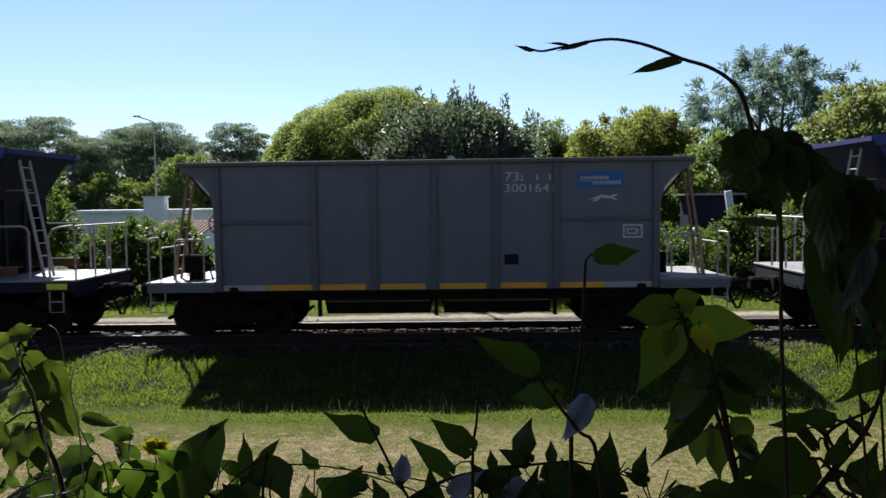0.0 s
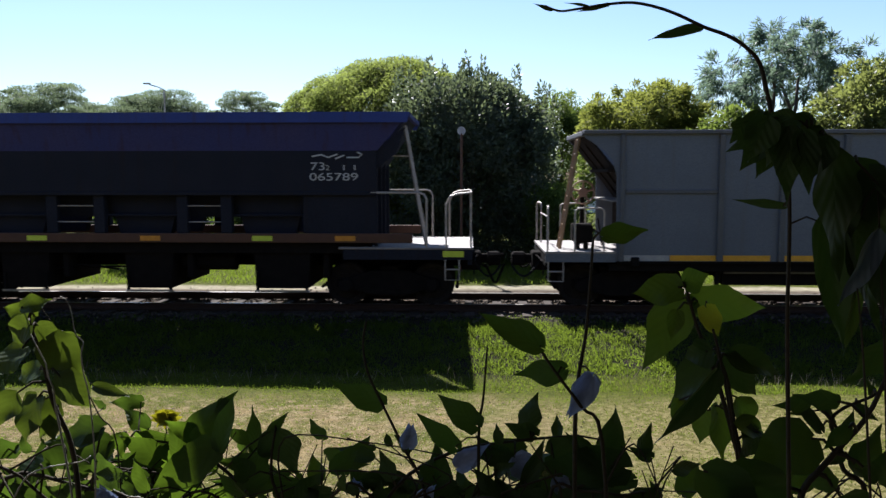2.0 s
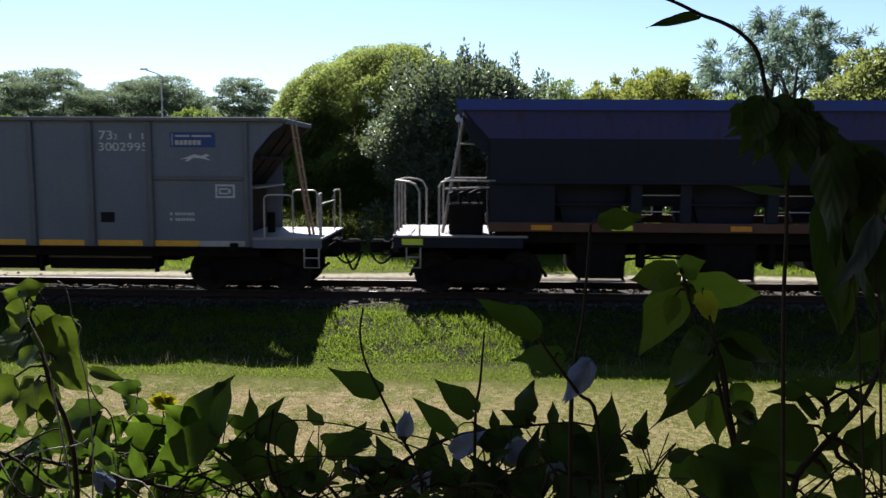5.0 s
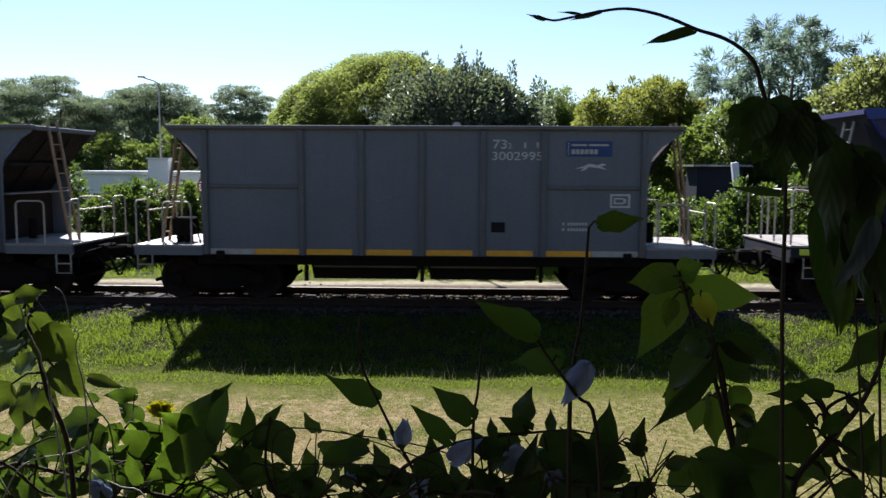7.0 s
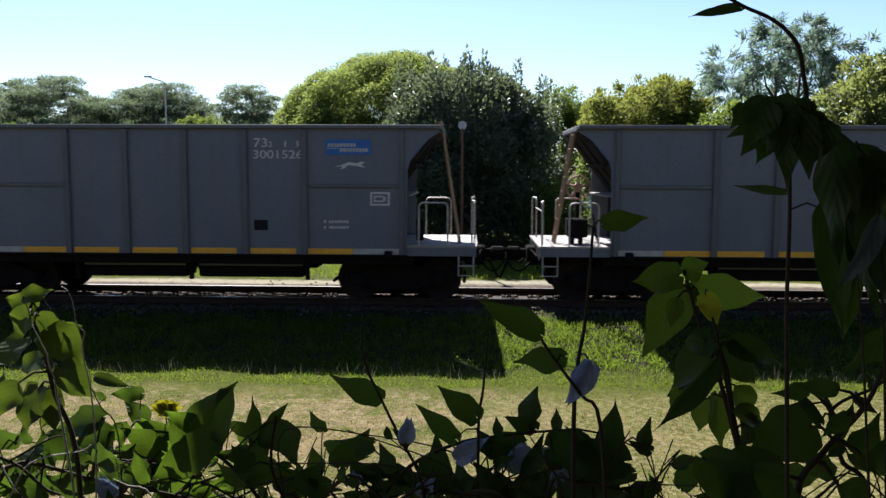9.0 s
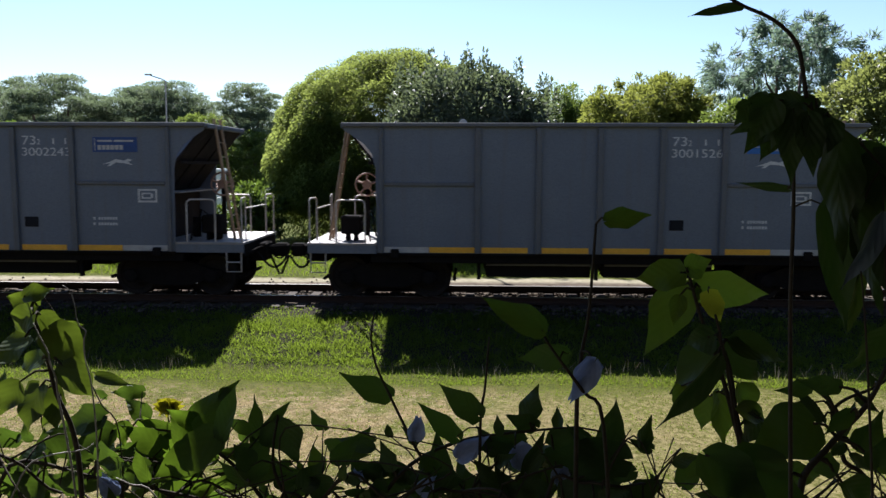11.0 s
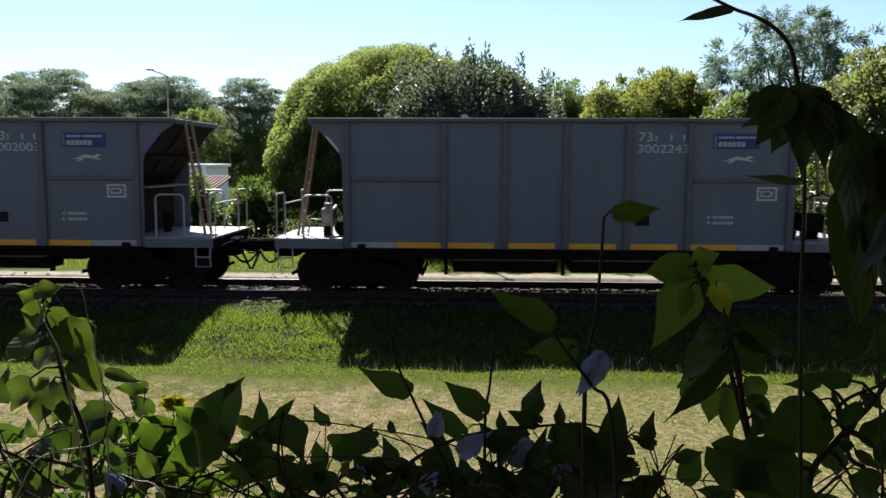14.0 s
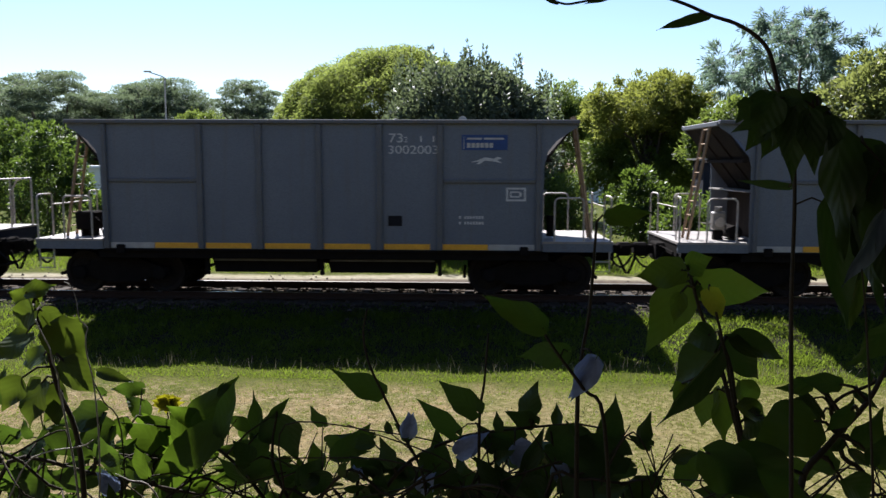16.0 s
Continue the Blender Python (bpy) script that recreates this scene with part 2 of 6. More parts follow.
def tube(bm, pts, r, seg=6, r2=None, closed=False):
    """A round bar along points, with capped ends; r2 is the far end's radius."""
    pts = [Vector(p) for p in pts]
    rings, n = [], len(pts)
    for i, p in enumerate(pts):
        d = (pts[min(i + 1, n - 1)] - pts[max(i - 1, 0)]).normalized()
        a = d.orthogonal() if not rings else (last - d * last.dot(d))
        a = a.normalized() if a.length > 1e-6 else d.orthogonal().normalized()
        last = a
        b = d.cross(a)
        rr = r if r2 is None else r + (r2 - r) * i / max(1, n - 1)
        rings.append([bm.verts.new(p + (a * math.cos(k * math.tau / seg) + b * math.sin(k * math.tau / seg)) * rr) for k in range(seg)])
    for u, v in zip(rings, rings[1:]):
        for k in range(seg):
            bm.faces.new((u[k], u[(k + 1) % seg], v[(k + 1) % seg], v[k]))
    bm.faces.new(rings[0][::-1])
    bm.faces.new(rings[-1])
    return bm


def tubes(r, *paths, seg=6):
    bm = bmesh.new()
    for p in paths:
        tube(bm, p, r, seg)
    return bm


def arch(a, b, z0, z1, rc=0.1):
    """Path of an inverted U from foot a to foot b, both (x, y), with rounded corners."""
    a, b = Vector((a[0], a[1], 0)), Vector((b[0], b[1], 0))
    d = (b - a).normalized()
    up = Vector((0, 0, 1))
    pts = [a + up * z0]
    for c, s in ((a, 1), (b, -1)):
        arc = [c + d * s * rc * (1 - math.cos(t)) + up * (z1 - rc + rc * math.sin(t)) for t in (0, 0.5, 1.05, 1.57)]
        pts += arc if s == 1 else arc[::-1]
    pts.append(b + up * z0)
    return pts


def prism(bm, poly, y0, y1):
    """Extrudes an (x, z) outline from y0 to y1."""
    u = [bm.verts.new((x, y0, z)) for x, z in poly]
    v = [bm.verts.new((x, y1, z)) for x, z in poly]
    k = len(poly)
    bm.faces.new(u)
    bm.faces.new(v[::-1])
    for i in range(k):
        bm.faces.new((u[i], v[i], v[(i + 1) % k], u[(i + 1) % k]))
    bmesh.ops.recalc_face_normals(bm, faces=bm.faces)
    return bm


def lathe(bm, prof, seg=20, axis="y"):
    """Turns an (r, h) profile round the y axis."""
    rings = []
    for r, h in prof:
        rings.append([bm.verts.new((r * math.cos(k * math.tau / seg), h, r * math.sin(k * math.tau / seg))) for k in range(seg)])
    for u, v in zip(rings, rings[1:]):
        for k in range(seg):
            bm.faces.new((u[k], u[(k + 1) % seg], v[(k + 1) % seg], v[k]))
    bm.faces.new(rings[0][::-1])
    bm.faces.new(rings[-1])
    bmesh.ops.recalc_face_normals(bm, faces=bm.faces)
    return bm


def lettering(name, text, size, x, z, parent, material, y=-1.47, width=None):
    """Painted characters, left edge at x, foot at z, facing the lawn."""
    cu = bpy.data.curves.new(name, "FONT")
    cu.body, cu.size, cu.extrude, cu.offset = text, size, 0.001, 0.0
    tmp = bpy.data.objects.new(name, cu)
    scene.collection.objects.link(tmp)
    bpy.context.view_layer.update()
    me = bpy.data.meshes.new_from_object(tmp.evaluated_get(bpy.context.evaluated_depsgraph_get()))
    k = width / tmp.dimensions.x if width else 1.0
    bpy.data.objects.remove(tmp)
    me.transform(Matrix.Translation((x, y, z)) @ Matrix.Rotation(radians(90), 4, "X") @ Matrix.Diagonal((k, 1, 1, 1)))
    me.materials.clear()
    me.materials.append(material)
    ob = new(name, me)
    ob.parent = parent
    return ob


# ---- ground and track ----
TRACK = 18.446


def ground_z(x, y):
    s = min(1, max(0, (y - 12.7) / 3.6))
    s = s * s * (3 - 2 * s)
    z = -0.60 + 0.40 * s
    if y > 20:
        z += 0.05 * min(1, (y - 20) / 3)
    if 3 < y < 40 and abs(x) < 40:
        z += 0.05 * noise.noise(Vector((x * 0.35, y * 0.35, 0))) * (0.3 if 16 < y < 20.8 else 1)
        if 12.7 < y < 16.5:
            z += 0.045 * noise.noise(Vector((x * 1.1, y * 1.1, 4)))
    return z


def spaced(inner, step, outer):
    a = list(np.arange(inner[0], inner[1] + step / 2, step))
    lo, hi, g = [], [], step
    v = inner[0]
    while v > outer[0]:
        g *= 1.6
        v -= g
        lo.append(v)
    v, g = inner[1], step
    while v < outer[1]:
        g *= 1.6
        v += g
        hi.append(v)
    return lo[::-1] + a + hi


def build_ground():
    xs, ys = spaced((-16, 14), 0.3, (-3000, 3000)), spaced((6, 30), 0.25, (-300, 4000))
    verts = [(x, y, ground_z(x, y)) for y in ys for x in xs]
    w = len(xs)
    faces = [(j * w + i, j * w + i + 1, (j + 1) * w + i + 1, (j + 1) * w + i) for j in range(len(ys) - 1) for i in range(w - 1)]
    me = bpy.data.meshes.new("ground")
    me.from_pydata(verts, [], faces)
    me.materials.append(GROUND)
    me.shade_smooth()
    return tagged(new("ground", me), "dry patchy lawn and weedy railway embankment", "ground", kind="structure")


build_ground()


def build_track():
    track = thing("railway_track", "worn steel rails on weathered sleepers in sandy ballast", "railway track", kind="structure")
    prof = [(-0.036, 0.0), (0.036, 0.0), (0.036, -0.035), (0.009, -0.05), (0.009, -0.125), (0.065, -0.14), (0.065, -0.155),
            (-0.065, -0.155), (-0.065, -0.14), (-0.009, -0.125), (-0.009, -0.05), (-0.036, -0.035)]
    for s in (-0.838, 0.838):
        bm = bmesh.new()
        u = [bm.verts.new((-90, TRACK + s + a, b)) for a, b in prof]
        v = [bm.verts.new((90, TRACK + s + a, b)) for a, b in prof]
        for i in range(len(prof)):
            f = bm.faces.new((u[i], u[(i + 1) % 12], v[(i + 1) % 12], v[i]))
            f.material_index = 0 if i == 0 else 1
        bmesh.ops.recalc_face_normals(bm, faces=bm.faces)
        part("rail", bm, [RAILTOP, RAILSIDE], track)
    rnd = random.Random(3)
    sl = boxes((-0.11, 0.11, -1.35, 1.35, -0.30, -0.158), bevel=0.012)
    first = part("sleeper", sl, SLEEPER, track)
    for i in range(-42, 43):
        o = first if i == -42 else first.copy()
        if o is not first:
            scene.collection.objects.link(o)
        o.location = (i * 0.62 + rnd.uniform(-0.03, 0.03), TRACK + rnd.uniform(-0.05, 0.05), rnd.uniform(-0.015, 0.005))
        o.rotation_euler = (0, 0, rnd.uniform(-0.02, 0.02))
    return track


build_track()


def build_ballast():
    rs = np.random.RandomState(5)
    n = 9000
    x, y = rs.uniform(-14, 12, n), TRACK + rs.normal(0, 0.95, n)
    s = rs.uniform(0.018, 0.05, n)
    base = np.array([(1, 0, 0), (-1, 0, 0), (0, 1, 0), (0, -1, 0), (0, 0, 0.7), (0, 0, -0.7)], float)
    tri = np.array([(0, 2, 4), (2, 1, 4), (1, 3, 4), (3, 0, 4), (2, 0, 5), (1, 2, 5), (3, 1, 5), (0, 3, 5)])
    v = base[None] * s[:, None, None] * rs.uniform(0.6, 1.4, (n, 6, 1))
    a = rs.uniform(0, 6.28, n)
    c, q = np.cos(a)[:, None], np.sin(a)[:, None]
    v = np.stack([v[..., 0] * c - v[..., 1] * q + x[:, None], v[..., 0] * q + v[..., 1] * c + y[:, None], v[..., 2] - 0.19], -1)
    f = (tri[None] + 6 * np.arange(n)[:, None, None]).reshape(-1, 3)
    me = bpy.data.meshes.new("ballast")
    me.from_pydata(v.reshape(-1, 3), [], f)
    me.materials.append(STONE)
    tagged(new("ballast", me), "loose sandy ballast stones between and beside the rails", "ballast", kind="stuff")


build_ballast()


# ---- wagons ----
WHEEL_R = 0.46


def wheelset(parent, x):
    """Two flanged wheels on an axle, turning together."""
    for n, s in (("wheel", -1), ("wheel", 1)):
        bm = bmesh.new()
        lathe(bm, [(0.06, -0.09), (0.10, -0.09), (0.12, -0.045), (0.34, -0.03), (0.37, -0.06), (WHEEL_R, -0.06), (WHEEL_R, 0.055),
                   (WHEEL_R + 0.03, 0.065), (WHEEL_R + 0.03, 0.085), (0.38, 0.08), (0.34, 0.03), (0.12, 0.05), (0.10, 0.085), (0.06, 0.085)], 24)
        bmesh.ops.scale(bm, vec=(1, -s, 1), verts=bm.verts)
        bmesh.ops.recalc_face_normals(bm, faces=bm.faces)
        for k in range(6):
            a = k * math.tau / 6
            lathe_hole = Vector((0.23 * math.cos(a), s * 0.05, 0.23 * math.sin(a)))
            tube(bm, [lathe_hole, lathe_hole + Vector((0, s * 0.02, 0))], 0.035, 8)
        w = part(n, bm, WHEEL, parent, smooth=False)
        w.location = (x, s * 0.838, WHEEL_R)
        if s == -1:
            tube_bm = tubes(0.07, [(0, 0.0, 0), (0, 1.676, 0)], seg=10)
            part("axle", tube_bm, UNDER, w)


def bogie(parent, x, half):
    for s in (-1, 1):
        bm = bmesh.new()
        y0, y1 = sorted((s * 0.98, s * 1.12))
        prism(bm, [(x - half - 0.2, 0.42), (x - half + 0.15, 0.36), (x - 0.35, 0.25), (x + 0.35, 0.25), (x + half - 0.15, 0.36), (x + half + 0.2, 0.42),
                   (x + half + 0.2, 0.58), (x + half - 0.1, 0.63), (x + 0.4, 0.78), (x - 0.4, 0.78), (x - half + 0.1, 0.63), (x - half - 0.2, 0.58)], y0, y1)
        part("bogie_frame", bm, UNDER, parent)
    part("bolster", boxes((x - 0.2, x + 0.2, -1.0, 1.0, 0.55, 0.86), bevel=0.02), UNDER, parent)
    for s in (-1, 1):
        for dx in (-half, half):
            b = bmesh.new()
            lathe(b, [(0.11, -0.1), (0.15, -0.08), (0.15, 0.08), (0.11, 0.1)], 12)
            bmesh.ops.translate(b, vec=(x + dx, s * 1.15, WHEEL_R), verts=b.verts)
            part("axle_box", b, UNDER, parent)
        for dx in (-0.14, 0.14):
            b = bmesh.new()
            for k in range(5):
                tube(b, [(x + dx, s * 1.05, 0.34 + k * 0.075), (x + dx, s * 1.05, 0.375 + k * 0.075)], 0.075, 8)
            part("spring", b, UNDER, parent)
    for bx in (x - half - 0.55, x + half + 0.55):
        part("brake_beam", tubes(0.04, [(bx, -0.9, 0.4), (bx, 0.9, 0.4)]), UNDER, parent)


def coupler(parent, end, s, z=0.95):
    bm = bmesh.new()
    box(bm, *sorted((end - s * 0.3, end + s * 0.35)), -0.09, 0.09, z - 0.1, z + 0.1, bevel=0.02)
    box(bm, *sorted((end + s * 0.33, end + s * 0.66)), -0.19, 0.15, z - 0.15, z + 0.15, bevel=0.05)
    part("coupler", bm, UNDER, parent, "grimy knuckle coupler")
    part("draft_box", boxes((*sorted((end - s * 0.25, end + s * 0.2)), -0.34, 0.3, z - 0.24, z + 0.17), bevel=0.03), UNDER, parent)
    if s > 0:
        part("coupling_link", tubes(0.03, [(end + 0.3, -0.3, z - 0.1), (end + 0.5, -0.34, z - 0.52), (end + 0.56, -0.34, z - 0.52), (end + 0.74, -0.3, z - 0.1)]), UNDER, parent)
        part("hose_coupling", tubes(0.05, [(end + 0.35, -0.5, z + 0.1), (end + 0.72, -0.46, z + 0.13)]), UNDER, parent)
    hose = []
    for k in range(9):
        t = k / 8
        hose.append((end + s * (0.05 + 0.62 * t), -0.45 + 0.25 * t, z - 0.02 - 0.42 * math.sin(t * math.pi * 0.85) + 0.1 * t))
    part("brake_hose", tubes(0.026, hose), BLACK, parent)
    chain = [(end + s * 0.1 + s * 0.07 * k, 0.35, z - 0.25 * math.sin(k * 0.45)) for k in range(8)]
    part("safety_chain", tubes(0.02, chain), UNDER, parent)
    part("uncoupling_lever", tubes(0.018, [(end + s * 0.04, -1.3, z - 0.22), (end + s * 0.05, -1.25, z + 0.06), (end + s * 0.09, -0.5, z + 0.1), (end + s * 0.2, 0, z + 0.12)]), UNDER, parent)


def ladder(parent, foot, top, y0, y1, count, mat_l=None):
    lad = part("ladder", tubes(0.036, [(foot[0], y0, foot[1]), (top[0], y0, top[1])], seg=5), mat_l or LADDER, parent, "rusty steel end ladder")
    part("ladder_rail", tubes(0.036, [(foot[0], y1, foot[1]), (top[0], y1, top[1])], seg=5), mat_l or LADDER, lad)
    for k in range(count):
        t = (k + 0.7) / (count + 0.3)
        x, z = foot[0] + (top[0] - foot[0]) * t, foot[1] + (top[1] - foot[1]) * t
        part("rung", tubes(0.014, [(x, y0, z), (x, y1, z)], seg=5), mat_l or LADDER, lad)


def step_iron(parent, x0, x1, y, z0, z1):
    part("step_iron", tubes(0.017, [(x0, y, z1), (x0, y, z0), (x1, y, z0), (x1, y, z1)], [(x0, y, (z0 + z1) / 2), (x1, y, (z0 + z1) / 2)]), RAILING, parent)


def grey_hopper(m):
    w = thing("hopper_wagon", "grey ribbed steel hopper wagon with yellow markings on the rails", "freight wagon", "train wagons", m)
    outline = [(-5.46, 3.80), (-5.46, 3.66), (-5.30, 3.56), (-5.02, 3.36), (-4.86, 3.16), (-4.78, 2.85), (-4.76, 1.03)]
    poly = outline + [(-x, z) for x, z in outline[::-1]]
    for s in (-1, 1):
        part("side_panel", prism(bmesh.new(), poly, *sorted((s * 1.40, s * 1.43))), GREY, w)
        y0, y1 = sorted((s * 1.43, s * 1.50))
        for x in (-4.66, -2.60, -1.31, -0.02, 1.28, 2.57, 4.66):
            wide = 0.045 if abs(x) > 4 else 0.06
            part("rib", boxes((x - wide, x + wide, y0, y1, 1.04, 3.72), bevel=0.012), RIB, w)
        for a, b in ((-4.6, -2.67), (2.64, 4.6)):
            part("stiffener", boxes((a, b, *sorted((s * 1.43, s * 1.47)), 2.48, 2.56), bevel=0.01), RIB, w)
        part("top_rim", boxes((-5.50, 5.50, *sorted((s * 1.38, s * 1.52)), 3.73, 3.815), bevel=0.012), RIB, w)
        part("curb_rail", boxes((-4.76, 4.76, *sorted((s * 1.432, s * 1.462)), 0.99, 1.04)), UNDER, w)
        edges = [-4.6, -2.66, -2.54, -1.37, -1.25, -0.08, 0.04, 1.22, 1.34, 2.51, 2.63, 4.6]
        for k in range(0, 12, 2):
            a, b = edges[k], edges[k + 1]
            ya, yb = sorted((s * 1.431, s * 1.437))
            if k == 0:
                part("white_band", boxes((a, b - 0.98, ya, yb, 1.05, 1.17)), WHITEMARK, w)
                part("yellow_band", boxes((b - 0.97, b, ya, yb, 1.05, 1.17)), YELLOW, w)
            elif k == 10:
                part("yellow_band", boxes((a, a + 0.97, ya, yb, 1.05, 1.17)), YELLOW, w)
                part("white_band", boxes((a + 0.98, b, ya, yb, 1.05, 1.17)), WHITEMARK, w)
            else:
                part("yellow_band", boxes((a + 0.03, b - 0.15, ya, yb, 1.05, 1.17)), YELLOW, w)
        part("side_sill", boxes((-4.9, 4.9, *sorted((s * 1.25, s * 1.38)), 0.82, 0.985), bevel=0.01), UNDER, w)
    for s in (-1, 1):
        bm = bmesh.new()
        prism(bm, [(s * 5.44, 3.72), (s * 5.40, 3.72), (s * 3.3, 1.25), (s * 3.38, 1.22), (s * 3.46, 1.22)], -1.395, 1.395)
        part("slope_sheet", bm, BROWN, w, "brown weathered sloping end sheet, coloured darker for the cavity shade")
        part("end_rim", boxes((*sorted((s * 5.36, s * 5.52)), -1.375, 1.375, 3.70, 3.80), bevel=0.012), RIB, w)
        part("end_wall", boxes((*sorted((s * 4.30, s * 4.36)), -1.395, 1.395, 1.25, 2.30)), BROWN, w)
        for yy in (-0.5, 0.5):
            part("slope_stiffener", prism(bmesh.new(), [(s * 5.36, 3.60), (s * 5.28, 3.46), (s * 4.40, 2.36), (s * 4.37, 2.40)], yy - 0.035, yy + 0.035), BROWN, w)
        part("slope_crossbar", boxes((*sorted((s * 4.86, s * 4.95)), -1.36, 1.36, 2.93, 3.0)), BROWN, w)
        part("end_ledge", boxes((*sorted((s * 4.37, s * 4.85)), -1.3, 1.3, 2.30, 2.33)), DECK, w)
        part("deck", boxes((*sorted((s * 4.77, s * 6.276)), -1.45, 1.45, 1.20, 1.244), (*sorted((s * 4.2, s * 4.765)), -1.38, 1.38, 1.20, 1.242)), DECK, w, "pale sunlit end platform")
        for ya, yb in ((-1.44, -1.39), (1.39, 1.44)):
            part("deck_edge", boxes((*sorted((s * 4.77, s * 6.26)), ya, yb, 1.02, 1.198)), GREY, w)
        part("end_sill", boxes((*sorted((s * 6.16, s * 6.262)), -1.385, 1.385, 0.92, 1.198), bevel=0.01), UNDER, w)
        for yy in (-1, 1):
            part("handrail", tubes(0.02, arch((s * 5.02, yy * 1.40), (s * 5.64, yy * 1.40), 1.24, 2.17)), RAILING, w)
            part("corner_rail", tubes(0.02, arch((s * 6.22, yy * 1.40), (s * 6.16, yy * 0.88), 1.0, 2.20)), RAILING, w)
        part("cross_bar", tubes(0.016, [(s * 6.17, -0.9, 1.96), (s * 6.17, 0.9, 1.96)]), RAILING, w)
        ladder(w, (s * 5.89, 1.245), (s * 5.47, 3.93 if s > 0 else 3.84), -0.78, -0.36, 8)
        for ya, yb in ((-1.52, -1.442), (1.442, 1.52)):
            part("jacking_pad", boxes((*sorted((s * 4.28, s * 4.46)), ya, yb, 0.93, 1.13), bevel=0.02), UNDER, w)
        step_iron(w, s * 5.88, s * 6.20, -1.42, 0.60, 1.02)
        step_iron(w, s * 5.88, s * 6.20, 1.42, 0.60, 1.02)
        coupler(w, s * 6.26, s)
        bogie(w, s * 4.55, 0.9)
        for dx in (-0.9, 0.9):
            wheelset(w, s * 4.55 + dx)
    part("hopper_floor", boxes((-4.2, 4.2, -1.39, 1.39, 1.08, 1.12)), UNDER, w)
    part("valve", tubes(0.09, [(5.0, -0.7, 1.3), (5.0, -0.7, 1.75)], seg=10), UNDER, w)
    part("centre_sill", boxes((-6.1, 6.1, -0.2, 0.2, 0.78, 1.0)), UNDER, w)
    # discharge chutes
    for x0, x1 in ((-2.5, -0.1), (0.06, 2.5)):
        bm = bmesh.new()
        for ya in (-1, 1):
            prism(bm, [(x0, 0.98), (x1, 0.98), (x1 - 0.05, 0.50), (x0 + 0.1, 0.50)], *sorted((ya * 1.16, ya * 0.5)))
        part("discharge_chute", bm, UNDER, w)
        part("chute_lip", tubes(0.03, [(x0 + 0.1, -1.2, 0.78), (x1 - 0.05, -1.2, 0.78)]), STEEL, w)
    for x in (-2.56, -0.02, 2.56):
        part("chute_hanger", boxes((x - 0.04, x + 0.04, -1.24, -1.14, 0.45, 0.99)), UNDER, w)
    part("brake_rod", tubes(0.025, [(-3.2, -1.3, 0.86), (3.3, -1.3, 0.86)]), STEEL, w)
    part("hinged_plate", boxes((1.46, 1.76, -1.44, -1.432, 1.56, 1.78)), BLACK, w)
    # tare panel
    sq = bmesh.new()
    for s in ((3.98, 4.40, 2.35, 2.39), (3.98, 4.40, 2.10, 2.14), (3.98, 4.02, 2.14, 2.35), (4.36, 4.40, 2.14, 2.35), (4.06, 4.26, 2.28, 2.31), (4.06, 4.26, 2.18, 2.21), (4.06, 4.09, 2.21, 2.28), (4.26, 4.31, 2.20, 2.29)):
        box(sq, s[0], s[1], -1.436, -1.431, s[2], s[3])
    part("tare_panel", sq, STENCIL, w)
    hound = bmesh.new()
    hx, hz = 3.22, 2.90
    prism(hound, [(hx, hz + 0.02), (hx + 0.16, hz + 0.07), (hx + 0.3, hz + 0.13), (hx + 0.48, hz + 0.1), (hx + 0.58, hz + 0.14), (hx + 0.66, hz + 0.11),
                  (hx + 0.56, hz + 0.07), (hx + 0.68, hz + 0.0), (hx + 0.5, hz + 0.04), (hx + 0.3, hz + 0.06), (hx + 0.2, hz - 0.01), (hx + 0.12, hz - 0.02), (hx + 0.18, hz + 0.04)], -1.436, -1.431)
    part("running_animal_emblem", hound, STENCIL, w)
    return w


def brake_stand(w, s):
    """Hand-brake wheel on its post, with the brake cylinder, on the platform at end s."""
    bw = bmesh.new()
    x0 = s * 5.22
    ring = [(x0 + 0.27 * math.cos(a), 0.5, 2.46 + 0.27 * math.sin(a)) for a in np.linspace(0, math.tau, 19)]
    tube(bw, ring, 0.022, 6)
    for k in range(5):
        a = k * math.tau / 5 + 0.3
        tube(bw, [(x0, 0.5, 2.46), (x0 + 0.27 * math.cos(a), 0.5, 2.46 + 0.27 * math.sin(a))], 0.03, 5)
    wheel = part("brake_wheel", bw, BRAKE, w, "round faded hand-brake wheel")
    part("hub", tubes(0.11, [(x0, 0.46, 2.46), (x0, 0.55, 2.46)], seg=12), BRAKE, wheel)
    part("brake_post", boxes((x0 - 0.05, x0 + 0.05, 0.56, 0.66, 1.245, 2.55), bevel=0.01), UNDER, w)
    part("brake_cylinder", boxes((*sorted((s * 5.18, s * 5.62)), -0.95, -0.45, 1.40, 1.80), bevel=0.03), UNDER, w)
    for bx in (s * 5.49, s * 5.31):
        part("brake_bracket", boxes((bx - 0.03, bx + 0.03, -0.9, -0.5, 1.245, 1.40)), UNDER, w)
    part("air_pipe", tubes(0.02, [(s * 5.2, -0.9, 1.7), (s * 5.05, -1.0, 1.6), (s * 4.95, -1.0, 1.25)]), UNDER, w)
    part("air_pipe", tubes(0.02, [(s * 5.25, -0.5, 1.75), (s * 5.0, -0.4, 1.9), (s * 4.9, -0.4, 1.3)]), UNDER, w)


